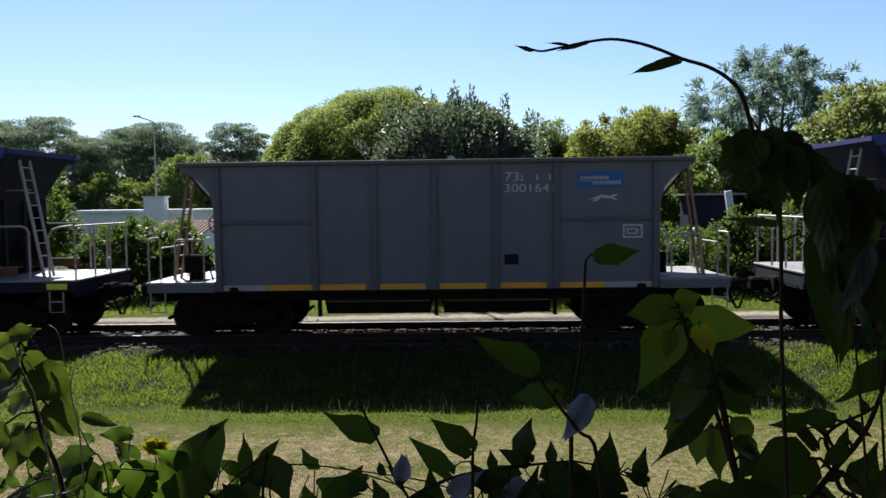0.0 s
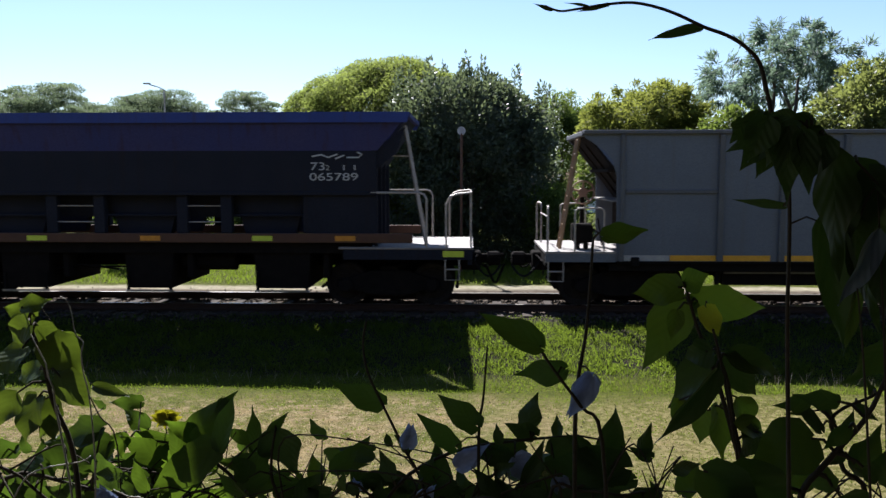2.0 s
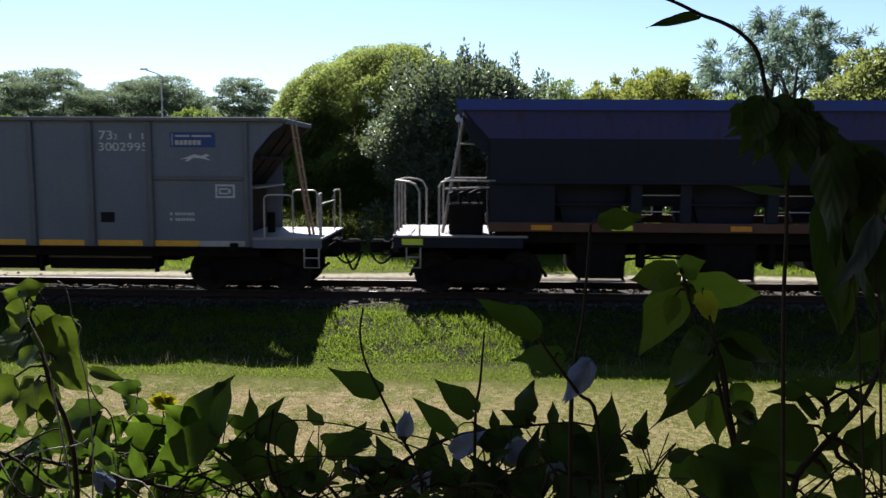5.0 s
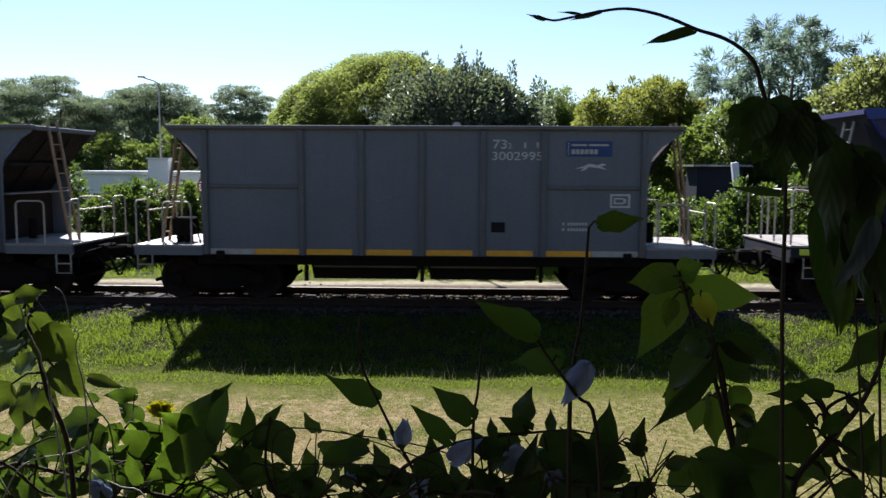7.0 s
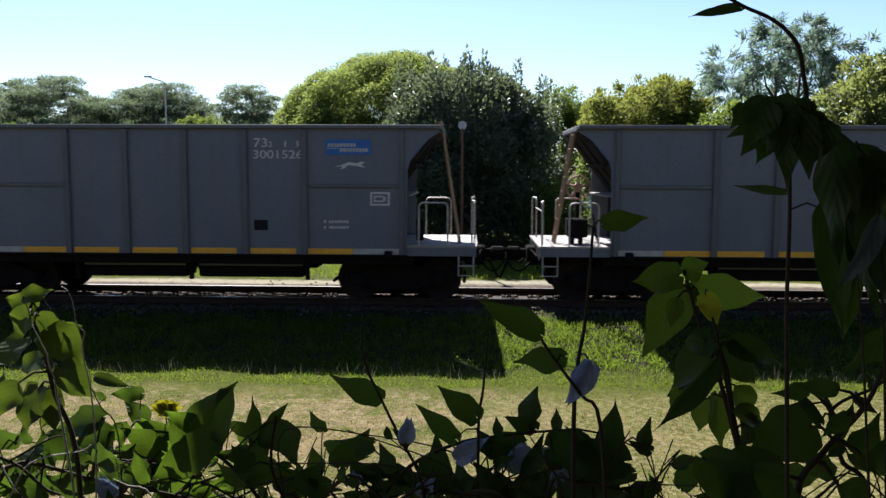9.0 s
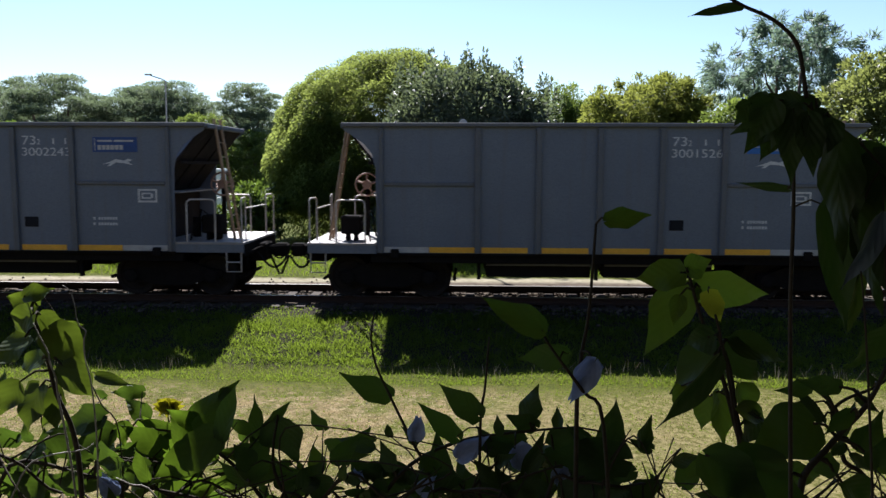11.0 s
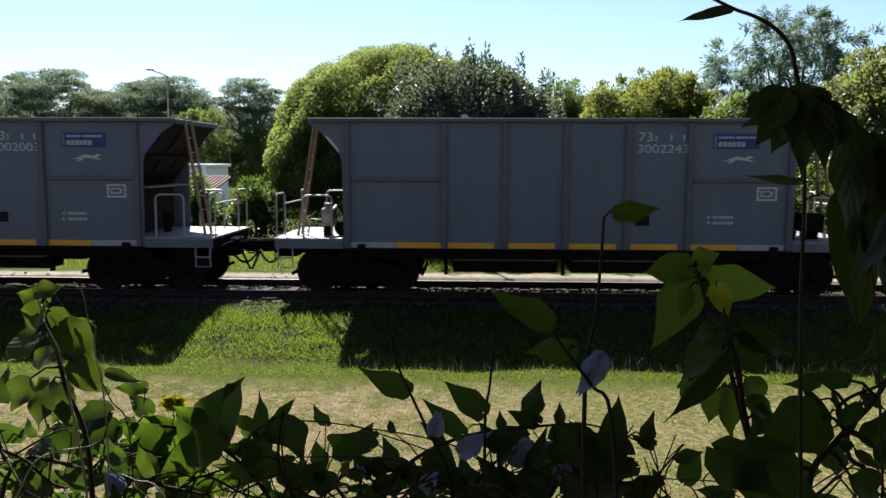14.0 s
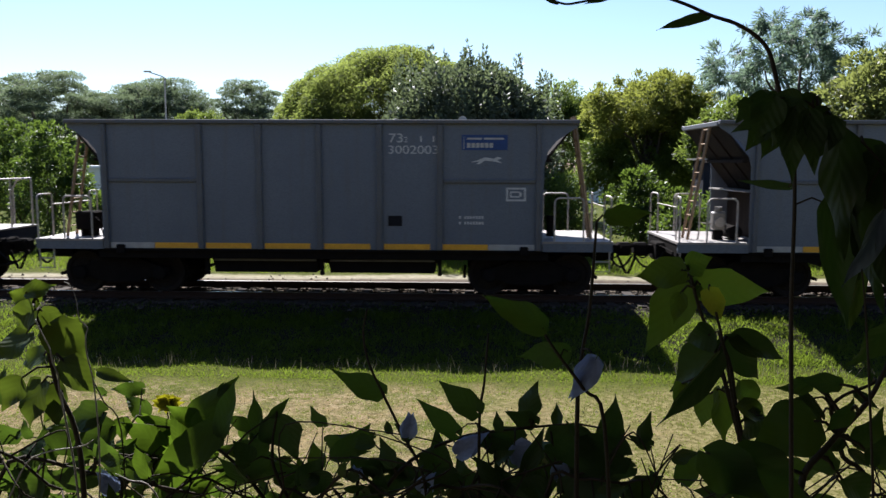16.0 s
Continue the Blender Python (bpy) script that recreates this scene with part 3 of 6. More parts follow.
def valve_gear(w, s):
    """Air-brake distributor with its small reservoir and pipes on the platform at end s."""
    x0 = s * 5.22
    gear = part("distributor_valve", boxes((x0 - 0.14, x0 + 0.14, -0.86, -0.62, 1.46, 1.86), bevel=0.03), STEEL, w, "grey air-brake distributor valve")
    part("valve_cap", tubes(0.085, [(x0, -0.74, 1.865), (x0, -0.74, 1.97)], seg=10), STEEL, gear)
    part("valve_flange", tubes(0.11, [(x0, -0.93, 1.64), (x0, -0.863, 1.64)], seg=12), RAILING, gear)
    part("valve_bracket", boxes((x0 - 0.1, x0 + 0.1, -0.8, -0.66, 1.246, 1.455)), UNDER, gear)
    part("small_reservoir", tubes(0.15, [(x0 - s * 0.32, -0.95, 1.42), (x0 - s * 0.32, -0.2, 1.42)], seg=14), UNDER, w)
    part("air_pipe", tubes(0.02, [(x0 + s * 0.15, -0.74, 1.6), (x0 + s * 0.4, -0.76, 1.62), (x0 + s * 0.44, -0.78, 1.25)]), RAILING, w)
    part("air_pipe", tubes(0.02, [(x0, -0.6, 1.75), (x0 - s * 0.1, -0.3, 1.9), (x0 - s * 0.3, -0.25, 1.55)]), STEEL, w)


def grey_marks(w, number, newer, small):
    lettering("stencil_number", "73", 0.27, 1.47, 3.34, w, STENCIL, -1.433, 0.29)
    lettering("stencil_digit", "2", 0.17, 1.80, 3.34, w, STENCIL, -1.433)
    lettering("stencil_digit", "1 1", 0.18, 2.08, 3.35, w, STENCIL, -1.433, 0.3)
    lettering("stencil_number", number, 0.25, 1.45, 3.10, w, STENCIL, -1.433, 1.06)
    sign = part("operator_sign", boxes((3.03, 4.0, -1.441, -1.431, 3.18, 3.50)), SIGNNAVY if newer else SIGNBLUE, w, "navy operator sign" if newer else "bright blue operator sign")
    bars = bmesh.new()
    if newer:
        for k, (a, b) in enumerate(((3.14, 3.46), (3.50, 3.92))):
            box(bars, a, b, -1.446, -1.442, 3.40, 3.44)
        for k in range(6):
            box(bars, 3.14 + k * 0.095, 3.215 + k * 0.095, -1.446, -1.442, 3.23, 3.33)
        box(bars, 3.07, 3.085, -1.446, -1.442, 3.21, 3.47)
    else:
        for k in range(9):
            box(bars, 3.08 + k * 0.068, 3.13 + k * 0.068, -1.446, -1.442, 3.35, 3.42)
        for k in range(9):
            box(bars, 3.34 + k * 0.068, 3.39 + k * 0.068, -1.446, -1.442, 3.24, 3.32)
        box(bars, 3.06, 3.32, -1.446, -1.442, 3.31, 3.325)
    part("sign_bars", bars, WHITEMARK, sign)
    if small:
        for r, z in enumerate((1.72, 1.60)):
            for k in range(8):
                bm = bmesh.new()
                box(bm, 2.98 + k * 0.062 + (0.05 if k else 0), 3.02 + k * 0.062 + (0.05 if k else 0), -1.434, -1.431, z, z + 0.06)
                part("stencil_bar", bm, STENCIL, w)


def dark_hopper(m):
    w = thing("ore_wagon", "dark grimy hopper wagon with a faded blue flared top", "freight wagon", "train wagons", m)
    for s in (-1, 1):
        y = lambda v: s * v
        bm = bmesh.new()
        q = [bm.verts.new(p) for p in ((-5.15, y(1.40), 3.40), (5.15, y(1.40), 3.40), (5.82, y(1.56), 4.17), (-5.82, y(1.56), 4.17),
                                       (-5.15, y(1.36), 3.40), (5.15, y(1.36), 3.40), (5.82, y(1.52), 4.17), (-5.82, y(1.52), 4.17))]
        for f in ((0, 1, 2, 3), (7, 6, 5, 4), (0, 3, 7, 4), (1, 5, 6, 2), (3, 2, 6, 7), (0, 4, 5, 1)):
            bm.faces.new([q[i] for i in f])
        bmesh.ops.recalc_face_normals(bm, faces=bm.faces)
        part("flared_top", bm, BLUEGREY, w, "faded blue flared top board")
        part("blue_stripe", prism(bmesh.new(), [(-5.80, 3.98), (5.80, 3.98), (5.86, 4.20), (-5.86, 4.20)], *sorted((s * 1.565, s * 1.60))), BLUE, w, "bright blue top stripe")
        part("side_panel", boxes((-5.12, 5.12, *sorted((s * 1.36, s * 1.40)), 2.50, 3.395)), DARK, w)
        part("waist_rail", boxes((-5.14, 5.14, *sorted((s * 1.36, s * 1.44)), 2.44, 2.52), bevel=0.01), DARK, w)
        for x in (-3.85, -2.0, -0.95, 0.88, 1.85, 3.65):
            part("post", boxes((x - 0.12, x + 0.12, *sorted((s * 1.18, s * 1.36)), 1.62, 2.46), bevel=0.01), DARK, w)
        for a, b in ((-5.12, -3.96), (3.76, 5.12)):
            part("end_panel", boxes((a, b, *sorted((s * 1.33, s * 1.37)), 1.62, 2.44)), DARK, w)
        part("side_sill", boxes((-5.15, 5.9, *sorted((s * 1.36, s * 1.45)), 1.42, 1.62), bevel=0.01), RUST, w, "rusty orange side sill")
        for x, mm in ((-4.02, ORANGE), (-2.3, LIME), (0.2, ORANGE), (2.65, LIME), (4.45, ORANGE)):
            part("reflector", boxes((x - 0.22, x + 0.22, *sorted((s * 1.452, s * 1.458)), 1.46, 1.57)), mm, w, "yellow reflector" if mm is LIME else "orange reflector")
        for x0, x1 in ((-3.74, -2.12), (-0.83, 0.76), (1.97, 3.54)):
            part("hopper_slope", prism(bmesh.new(), [(x0, 2.44), (x1, 2.44), (x1 - 0.25, 1.5), (x0 + 0.25, 1.5)], *sorted((s * 0.9, s * 1.1))), DARK, w)
            part("hopper_bar", tubes(0.03, [(x0, s * 1.2, 2.0), (x1, s * 1.2, 2.0)]), DARK, w)
        part("grab_bar", tubes(0.015, [(-1.88, s * 1.3, 2.21), (-1.07, s * 1.3, 2.21)], [(-1.88, s * 1.3, 1.86), (-1.07, s * 1.3, 1.86)], [(1.0, s * 1.3, 2.21), (1.73, s * 1.3, 2.21)], [(1.0, s * 1.3, 1.86), (1.73, s * 1.3, 1.86)]), RAILING, w)
    for x1, x0 in ((-2.12, -0.83), (0.76, 1.97)):
        part("hopper_saddle", prism(bmesh.new(), [(x1 - 0.12, 1.95), (x1, 2.44), ((x0 + x1) / 2, 2.85), (x0, 2.44), (x0 + 0.12, 1.95)], -0.89, 0.89), DARK, w)
    for s in (-1, 1):
        part("hopper_ledge", boxes((-5.0, 5.0, *sorted((s * 0.86, s * 1.355)), 2.445, 2.475)), DARK, w)
        part("end_baffle", boxes((*sorted((s * 3.5, s * 4.3)), -0.89, 0.89, 1.7, 2.44)), DARK, w)
        part("slope_sheet", prism(bmesh.new(), [(s * 5.80, 4.12), (s * 5.72, 4.12), (s * 4.0, 1.6), (s * 4.1, 1.6)], -1.35, 1.35), DARK, w)
        part("end_rim", boxes((*sorted((s * 5.76, s * 5.86)), -1.52, 1.52, 4.08, 4.18)), BLUEGREY, w)
        for yy in (-1.25, -0.42, 0.42, 1.25):
            part("end_post", boxes((*sorted((s * 5.05, s * 5.13)), yy - 0.05, yy + 0.05, 1.34, 3.3)), DARK, w)
        part("end_gusset", prism(bmesh.new(), [(s * 5.0, 3.38), (s * 5.75, 3.9), (s * 5.55, 3.35), (s * 5.13, 3.0)], -1.34, -1.30), DARK, w)
        part("deck", boxes((*sorted((s * 4.3, s * 7.2)), -1.45, 1.45, 1.28, 1.325), bevel=0.008), DECK, w, "pale sunlit end platform")
        for ya, yb in ((-1.44, -1.38), (1.38, 1.44)):
            part("deck_edge", boxes((*sorted((s * 4.4, s * 7.19)), ya, yb, 1.06, 1.278)), DARK, w)
        part("end_sill", boxes((*sorted((s * 7.08, s * 7.18)), -1.375, 1.375, 0.94, 1.278), bevel=0.01), DARK, w)
        part("reflector", boxes((*sorted((s * 6.55, s * 7.0)), -1.447, -1.442, 1.12, 1.25)), LIME, w, "yellow reflector")
        for yy in (-1, 1):
            part("handrail", tubes(0.024, [(s * 5.0, yy * 1.42, 2.50), (s * 6.05, yy * 1.42, 2.50), (s * 6.15, yy * 1.42, 2.46), (s * 6.2, yy * 1.42, 2.36), (s * 6.2, yy * 1.42, 1.3)]), RAILING, w)
            part("handrail", tubes(0.024, [(s * 6.62, yy * 1.42, 1.1), (s * 6.62, yy * 1.42, 2.25), (s * 6.72, yy * 1.42, 2.42), (s * 6.85, yy * 1.40, 2.47), (s * 7.12, yy * 1.35, 2.50), (s * 7.15, yy * 1.33, 2.4), (s * 7.15, yy * 1.33, 1.3)]), RAILING, w)
            step_iron(w, s * 6.6, s * 6.9, yy * 1.42, 0.62, 1.08)
        part("end_rail", tubes(0.022, [(s * 7.15, -1.3, 2.49), (s * 7.15, 1.3, 2.49)], [(s * 7.15, -0.4, 1.3), (s * 7.15, -0.4, 2.49)], [(s * 7.15, 0.4, 1.3), (s * 7.15, 0.4, 2.49)]), RAILING, w)
        ladder(w, (s * 6.15, 1.325), (s * 5.68, 3.98), -0.75, -0.33, 9, RAILING)
        part("ladder_bracket", tubes(0.02, [(s * 5.8, -0.55, 3.3), (s * 5.1, -0.55, 3.3)]), RAILING, w)
        coupler(w, s * 7.18, s)
        bogie(w, s * 5.35, 0.95)
        for dx in (-0.95, 0.95):
            wheelset(w, s * 5.35 + dx)
    part("centre_sill", boxes((-7.0, 7.0, -0.22, 0.22, 0.8, 1.1)), UNDER, w)
    part("underframe", boxes((-5.0, 5.0, -1.3, 1.3, 1.18, 1.41)), UNDER, w)
    for x0, x1 in ((-3.2, -2.2), (-0.42, 0.58), (2.45, 3.6)):
        bm = bmesh.new()
        prism(bm, [(x0 - 0.04, 1.2), (x1 + 0.04, 1.2), (x1, 0.40), (x0, 0.40)], -1.25, 1.25)
        part("discharge_chute", bm, UNDER, w)
        part("chute_lip", boxes((x0 - 0.03, x1 + 0.03, -1.29, -1.252, 0.32, 0.36)), STEEL, w)
        for hx in (x0 + 0.03, x1 - 0.03):
            part("lip_hanger", boxes((hx - 0.03, hx + 0.03, -1.29, -1.252, 0.365, 0.75)), UNDER, w)
        part("gate_crank", boxes((x1 + 0.32, x1 + 0.46, -1.2, -0.8, 0.62, 1.18), bevel=0.02), UNDER, w)
    part("air_reservoir", tubes(0.2, [(0.7, -0.8, 0.95), (1.9, -0.8, 0.95)], seg=14), UNDER, w)
    part("brake_rod", tubes(0.022, [(-2.3, -1.0, 0.8), (-0.5, -1.0, 0.85)], [(-2.2, -0.9, 0.74), (-1.5, -1.1, 0.9), (-0.7, -1.0, 0.78)]), UNDER, w)
    # valve stand on the trailing platform
    part("valve_cabinet", boxes((-6.0, -5.25, -1.2, -0.5, 1.33, 2.0), bevel=0.03), UNDER, w)
    for k in range(4):
        part("valve_lever", tubes(0.035, [(-5.95 + k * 0.2, -0.9, 2.0), (-5.98 + k * 0.2, -0.95, 2.2), (-5.8 + k * 0.2, -0.9, 2.28)]), BLACK, w)
    part("equipment_rail", tubes(0.025, [(-6.1, -0.6, 2.3), (-5.1, -0.6, 2.34)]), RAILING, w)
    lettering("stencil_number", "73", 0.24, 3.70, 2.98, w, STENCIL, -1.403, 0.30)
    lettering("stencil_digit", "2", 0.16, 4.04, 2.98, w, STENCIL, -1.403)
    lettering("stencil_digit", "1 1", 0.16, 4.36, 2.98, w, STENCIL, -1.403, 0.26)
    em = tubes(0.022, [(3.75, -1.403, 3.27), (3.95, -1.403, 3.31), (4.1, -1.403, 3.25), (4.3, -1.403, 3.32)], [(4.25, -1.403, 3.22), (4.45, -1.403, 3.30)], [(4.5, -1.403, 3.25), (4.75, -1.403, 3.25), (4.82, -1.403, 3.31), (4.72, -1.403, 3.36)], seg=4)
    part("operator_emblem", em, STENCIL, w)
    return w


GREY_AT = {"a": 30.01, "c": 0.0, "d": -13.88, "e": -27.80, "f": -41.69}
DARK_AT = {"z": 45.0, "b": 15.0, "g": -56.70}
wagons = []
first = grey_hopper(pose(0, TRACK, 0))
greys = {k: (first if k == "c" else copy_thing(first, pose(0, TRACK, 0))) for k in GREY_AT}
for k, number, newer, small in (("a", "3001641", False, False), ("c", "3002995", True, True), ("d", "3001526", False, True), ("e", "3002243", True, True), ("f", "3002003", True, True)):
    grey_marks(greys[k], number, newer, small)
    wagons.append((greys[k], GREY_AT[k]))
    brake_stand(greys[k], 1 if k == "e" else -1)
    if k == "e":
        valve_gear(greys[k], -1)
tagged(greys["a"], "older grey hopper wagon with a bright blue sign, plain below")
tagged(greys["d"], "grey ribbed hopper wagon with a bright blue sign")
dark = dark_hopper(pose(0, TRACK, 0))
for k in DARK_AT:
    o = dark if k == "b" else copy_thing(dark, pose(0, TRACK, 0))
    wagons.append((o, DARK_AT[k]))
lettering("stencil_number", "065789", 0.23, 3.68, 2.76, dark, STENCIL, -1.403, 1.04)


# ---- trees and plants beyond the track ----
def leaf_cloud(name, pts, dirs, length, width, material, seed, spread=0.5):
    """One mesh of many small pointed leaves at pts, each along its dir with a random lean."""
    rs = np.random.RandomState(seed)
    n = len(pts)
    d = dirs + rs.normal(0, spread, (n, 3))
    d /= np.linalg.norm(d, axis=1)[:, None] + 1e-9
    a = np.cross(d, rs.normal(0, 1, (n, 3)))
    a /= np.linalg.norm(a, axis=1)[:, None] + 1e-9
    s = rs.uniform(0.6, 1.35, n)[:, None]
    ln, wd = length * s, width * s
    v = np.stack([pts, pts + d * ln * 0.45 + a * wd * 0.5, pts + d * ln, pts + d * ln * 0.45 - a * wd * 0.5], 1).reshape(-1, 3)
    me = bpy.data.meshes.new(name)
    me.vertices.add(4 * n)
    me.vertices.foreach_set("co", v.astype(np.float32).ravel())
    me.loops.add(4 * n)
    me.loops.foreach_set("vertex_index", np.arange(4 * n, dtype=np.int32))
    me.polygons.add(n)
    me.polygons.foreach_set("loop_start", np.arange(0, 4 * n, 4, dtype=np.int32))
    me.update(calc_edges=True)
    me.materials.append(material)
    return new(name, me)


def lobes_cloud(lobes, per_m2, rs, inner=0.72, droop=0.0, clump=0.0):
    """Points in the outer shell of ellipsoid lobes (x, y, z, rx, ry, rz), with outward directions."""
    P, D = [], []
    for x, y, z, rx, ry, rz in lobes:
        n = int(per_m2 * 4.2 * math.pi * ((rx * ry + ry * rz + rx * rz) / 3))
        u = rs.normal(0, 1, (n, 3))
        u /= np.linalg.norm(u, axis=1)[:, None]
        r = inner + (1.06 - inner) * rs.uniform(0, 1, n) ** 0.6
        if clump:
            c = rs.normal(0, 1, (max(6, int(n / 60)), 3))
            c /= np.linalg.norm(c, axis=1)[:, None]
            pick = c[rs.randint(0, len(c), n)]
            u = pick + rs.normal(0, clump, (n, 3))
            u /= np.linalg.norm(u, axis=1)[:, None]
        P.append(np.array((x, y, z)) + u * r[:, None] * np.array((rx, ry, rz)))
        u = u.copy()
        u[:, 2] -= droop
        D.append(u)
    return np.concatenate(P), np.concatenate(D)


def limbs(base, tips, r0, seed, wobble=0.25, trunk_top=None):
    """A tapered trunk that forks into limbs towards the tips."""
    rnd = random.Random(seed)
    bm = bmesh.new()
    base = Vector(base)
    top = Vector(trunk_top) if trunk_top else base + Vector((0, 0, 1.5))
    pts = [base.lerp(top, k / 5) + Vector((rnd.uniform(-1, 1), rnd.uniform(-1, 1), 0)) * 0.06 * (k > 0) for k in range(6)]
    tube(bm, pts, r0 * 1.2, 8, r0 * 0.75)
    for tip in tips:
        tip = Vector(tip)
        path = []
        for k in range(6):
            f = k / 5
            p = pts[-1].lerp(tip, f) + Vector((rnd.uniform(-1, 1), rnd.uniform(-1, 1), rnd.uniform(-1, 1))) * wobble * math.sin(f * math.pi)
            p.z += 0.25 * (tip - pts[-1]).length * math.sin(f * math.pi) * 0.4
            path.append(p)
        tube(bm, path, r0 * 0.5, 6, r0 * 0.1)
    return bm


def tree(name, label, x, y, lobes, leaf, size, per_m2, seed, r0=0.2, droop=0.0, spread=0.5, inner=0.7, clump=0.0, fork=1.5, zbase=None, group="", category="tree"):
    """lobes are relative to the foot of the trunk."""
    rs = np.random.RandomState(seed)
    z = ground_z(x, y) - 0.05 if zbase is None else zbase
    t = thing(name, label, category, group, pose(x, y, z))
    pts, dirs = lobes_cloud(lobes, per_m2, rs, inner, droop, clump)
    keep = pts[:, 2] > 0.05
    crown = leaf_cloud("crown", pts[keep], dirs[keep], size[0], size[1], leaf, seed, spread)
    crown.parent = t
    part("trunk", limbs((0, 0, 0), [(l[0], l[1], l[2] + 0.3 * l[5]) for l in lobes[:9]], r0, seed, trunk_top=(0, 0, fork)), BARK, t, smooth=True)
    return t


WILLOW = leaf_mat("willow_leaf", (0.018, 0.030, 0.009), (0.034, 0.050, 0.014), (0.34, 0.41, 0.085), 0.7, 0.45, gloss=0.08)
# silvery leaf; its pale tone is also raised to stand for sun glints
SILVER = leaf_mat("silver_glint_leaf", (0.020, 0.032, 0.021), (0.105, 0.128, 0.086), (0.24, 0.30, 0.13), 0.5, 0.24, gloss=0.3)
# paler and bluer than the leaf itself: distance haze is mixed into the colour
ACACIA = leaf_mat("hazed_acacia_leaf", (0.058, 0.086, 0.058), (0.098, 0.126, 0.082), (0.25, 0.32, 0.16), 0.6, 0.32)
YELLOWLEAF = leaf_mat("yellowing_leaf", (0.050, 0.086, 0.020), (0.112, 0.124, 0.026), (0.30, 0.33, 0.06), 0.6, 0.45, gloss=0.1)
FEATHER = leaf_mat("feathery_leaf", (0.060, 0.092, 0.078), (0.094, 0.126, 0.100), (0.22, 0.31, 0.19), 0.5, 0.38)
OLIVE = leaf_mat("olive_leaf", (0.060, 0.080, 0.026), (0.108, 0.122, 0.038), (0.29, 0.33, 0.08), 0.45, 0.38)
FRESH = leaf_mat("fresh_green_leaf", (0.034, 0.064, 0.017), (0.062, 0.096, 0.023), (0.25, 0.33, 0.055), 0.5, 0.36, gloss=0.15)
SHRUB = leaf_mat("shrub_leaf", (0.0195, 0.0429, 0.00936), (0.039, 0.0663, 0.0133), (0.156, 0.234, 0.0312), 0.45, 0.35)


def dome_lobes(rx, ry, rz, zc, n, seed, r=0.9):
    """A big half-ball with many small lumps on its skin."""
    rnd = random.Random(seed)
    out = [(0, 0, zc, rx * k, ry * k, rz * k) for k in (0.9, 0.72, 0.5)]
    for _ in range(n):
        a, e = rnd.uniform(0, math.tau), math.asin(rnd.uniform(-0.35, 1.0))
        s = rnd.uniform(0.7, 1.2) * r
        out.append((rx * 0.82 * math.cos(a) * math.cos(e), ry * 0.82 * math.sin(a) * math.cos(e), zc + rz * 0.82 * math.sin(e), s, s, s * 0.85))
    return out


def umbrella_lobes(w, h, n, seed, deep=0.3):
    """Flat tiers of foliage that follow an umbrella's upper side, thinning out below."""
    rnd = random.Random(seed)
    out = []
    for _ in range(n):
        a, r = rnd.uniform(0, math.tau), math.sqrt(rnd.random()) * w
        z = h * (1 - 0.36 * (r / w) ** 2 - deep * rnd.random() ** 2)
        k = rnd.uniform(0.75, 1.25)
        out.append((r * math.cos(a), r * math.sin(a) * 0.7, z, 1.15 * k, 1.05 * k, 0.36 * k))
    return out


tree("weeping_tree", "large dome-shaped weeping tree with fine yellow-green foliage", -3.3, 33, dome_lobes(5.4, 4.4, 5.05, 2.95, 170, 11, 0.8), WILLOW, (0.12, 0.036), 290, 1, 0.3, droop=1.0, spread=0.4, inner=0.75)
SHOOTS = [(x, random.Random(k).uniform(-2.0, -0.4), 6.1 - 0.06 * x * x - 0.12 * x + random.Random(k + 50).uniform(-1.7, 0.1), 0.13, 0.13, random.Random(k + 90).uniform(0.45, 0.8)) for k, x in enumerate(-2.7 + 0.125 * i for i in range(46))]
tree("poplar_bush", "tall bushy tree with upright silvery-green leaves", -0.1, 28.6, dome_lobes(3.0, 2.3, 3.5, 3.2, 60, 12, 0.75) + [(random.Random(k).uniform(-2.6, 2.8), 0, 6.55 - 0.16 * abs(k - 9), 0.2, 0.2, 0.75) for k in range(16)] + SHOOTS + [(k * 0.85 - 2.9, -0.3, 0.8, 0.8, 0.8, 0.9) for k in range(8)] + [(-2.7, -1.3, 4.1, 0.6, 0.5, 0.5), (-3.1, -1.2, 3.6, 0.45, 0.4, 0.4)], SILVER, (0.15, 0.07), 110, 2, 0.2, droop=-0.4, spread=0.6, inner=0.55)
tree("broadleaf_tree", "leafy green tree turning yellow on top", 8.0, 37.2, dome_lobes(3.2, 2.2, 1.7, 5.35, 50, 13, 0.8)[1:], YELLOWLEAF, (0.17, 0.06), 100, 3, 0.2, inner=0.45, clump=0.2, fork=3.0)
tree("broadleaf_tree", "dense mid-green tree with layered drooping foliage", 8.4, 38.2, dome_lobes(3.3, 2.2, 2.6, 2.9, 60, 17, 0.8), FRESH, (0.17, 0.06), 95, 9, 0.2, droop=0.4, inner=0.4, clump=0.2)
tree("broadleaf_tree", "slim mid-green tree beside the silvery bush", 4.9, 44, dome_lobes(2.1, 1.8, 3.1, 4.5, 34, 18, 0.8), FRESH, (0.17, 0.06), 80, 10, 0.18, inner=0.4, clump=0.2)
tree("feathery_tree", "tall feathery green tree with open crown", 12.8, 34, dome_lobes(3.1, 2.4, 2.6, 6.8, 34, 14, 0.9)[3:] + [(3.3, -0.5, 8.2, 0.5, 0.5, 0.25), (3.9, -0.4, 7.6, 0.6, 0.5, 0.3), (3.5, -0.5, 6.9, 0.7, 0.5, 0.35)], FEATHER, (0.26, 0.05), 58, 4, 0.22, droop=0.3, inner=0.35, clump=0.14, fork=3.4)


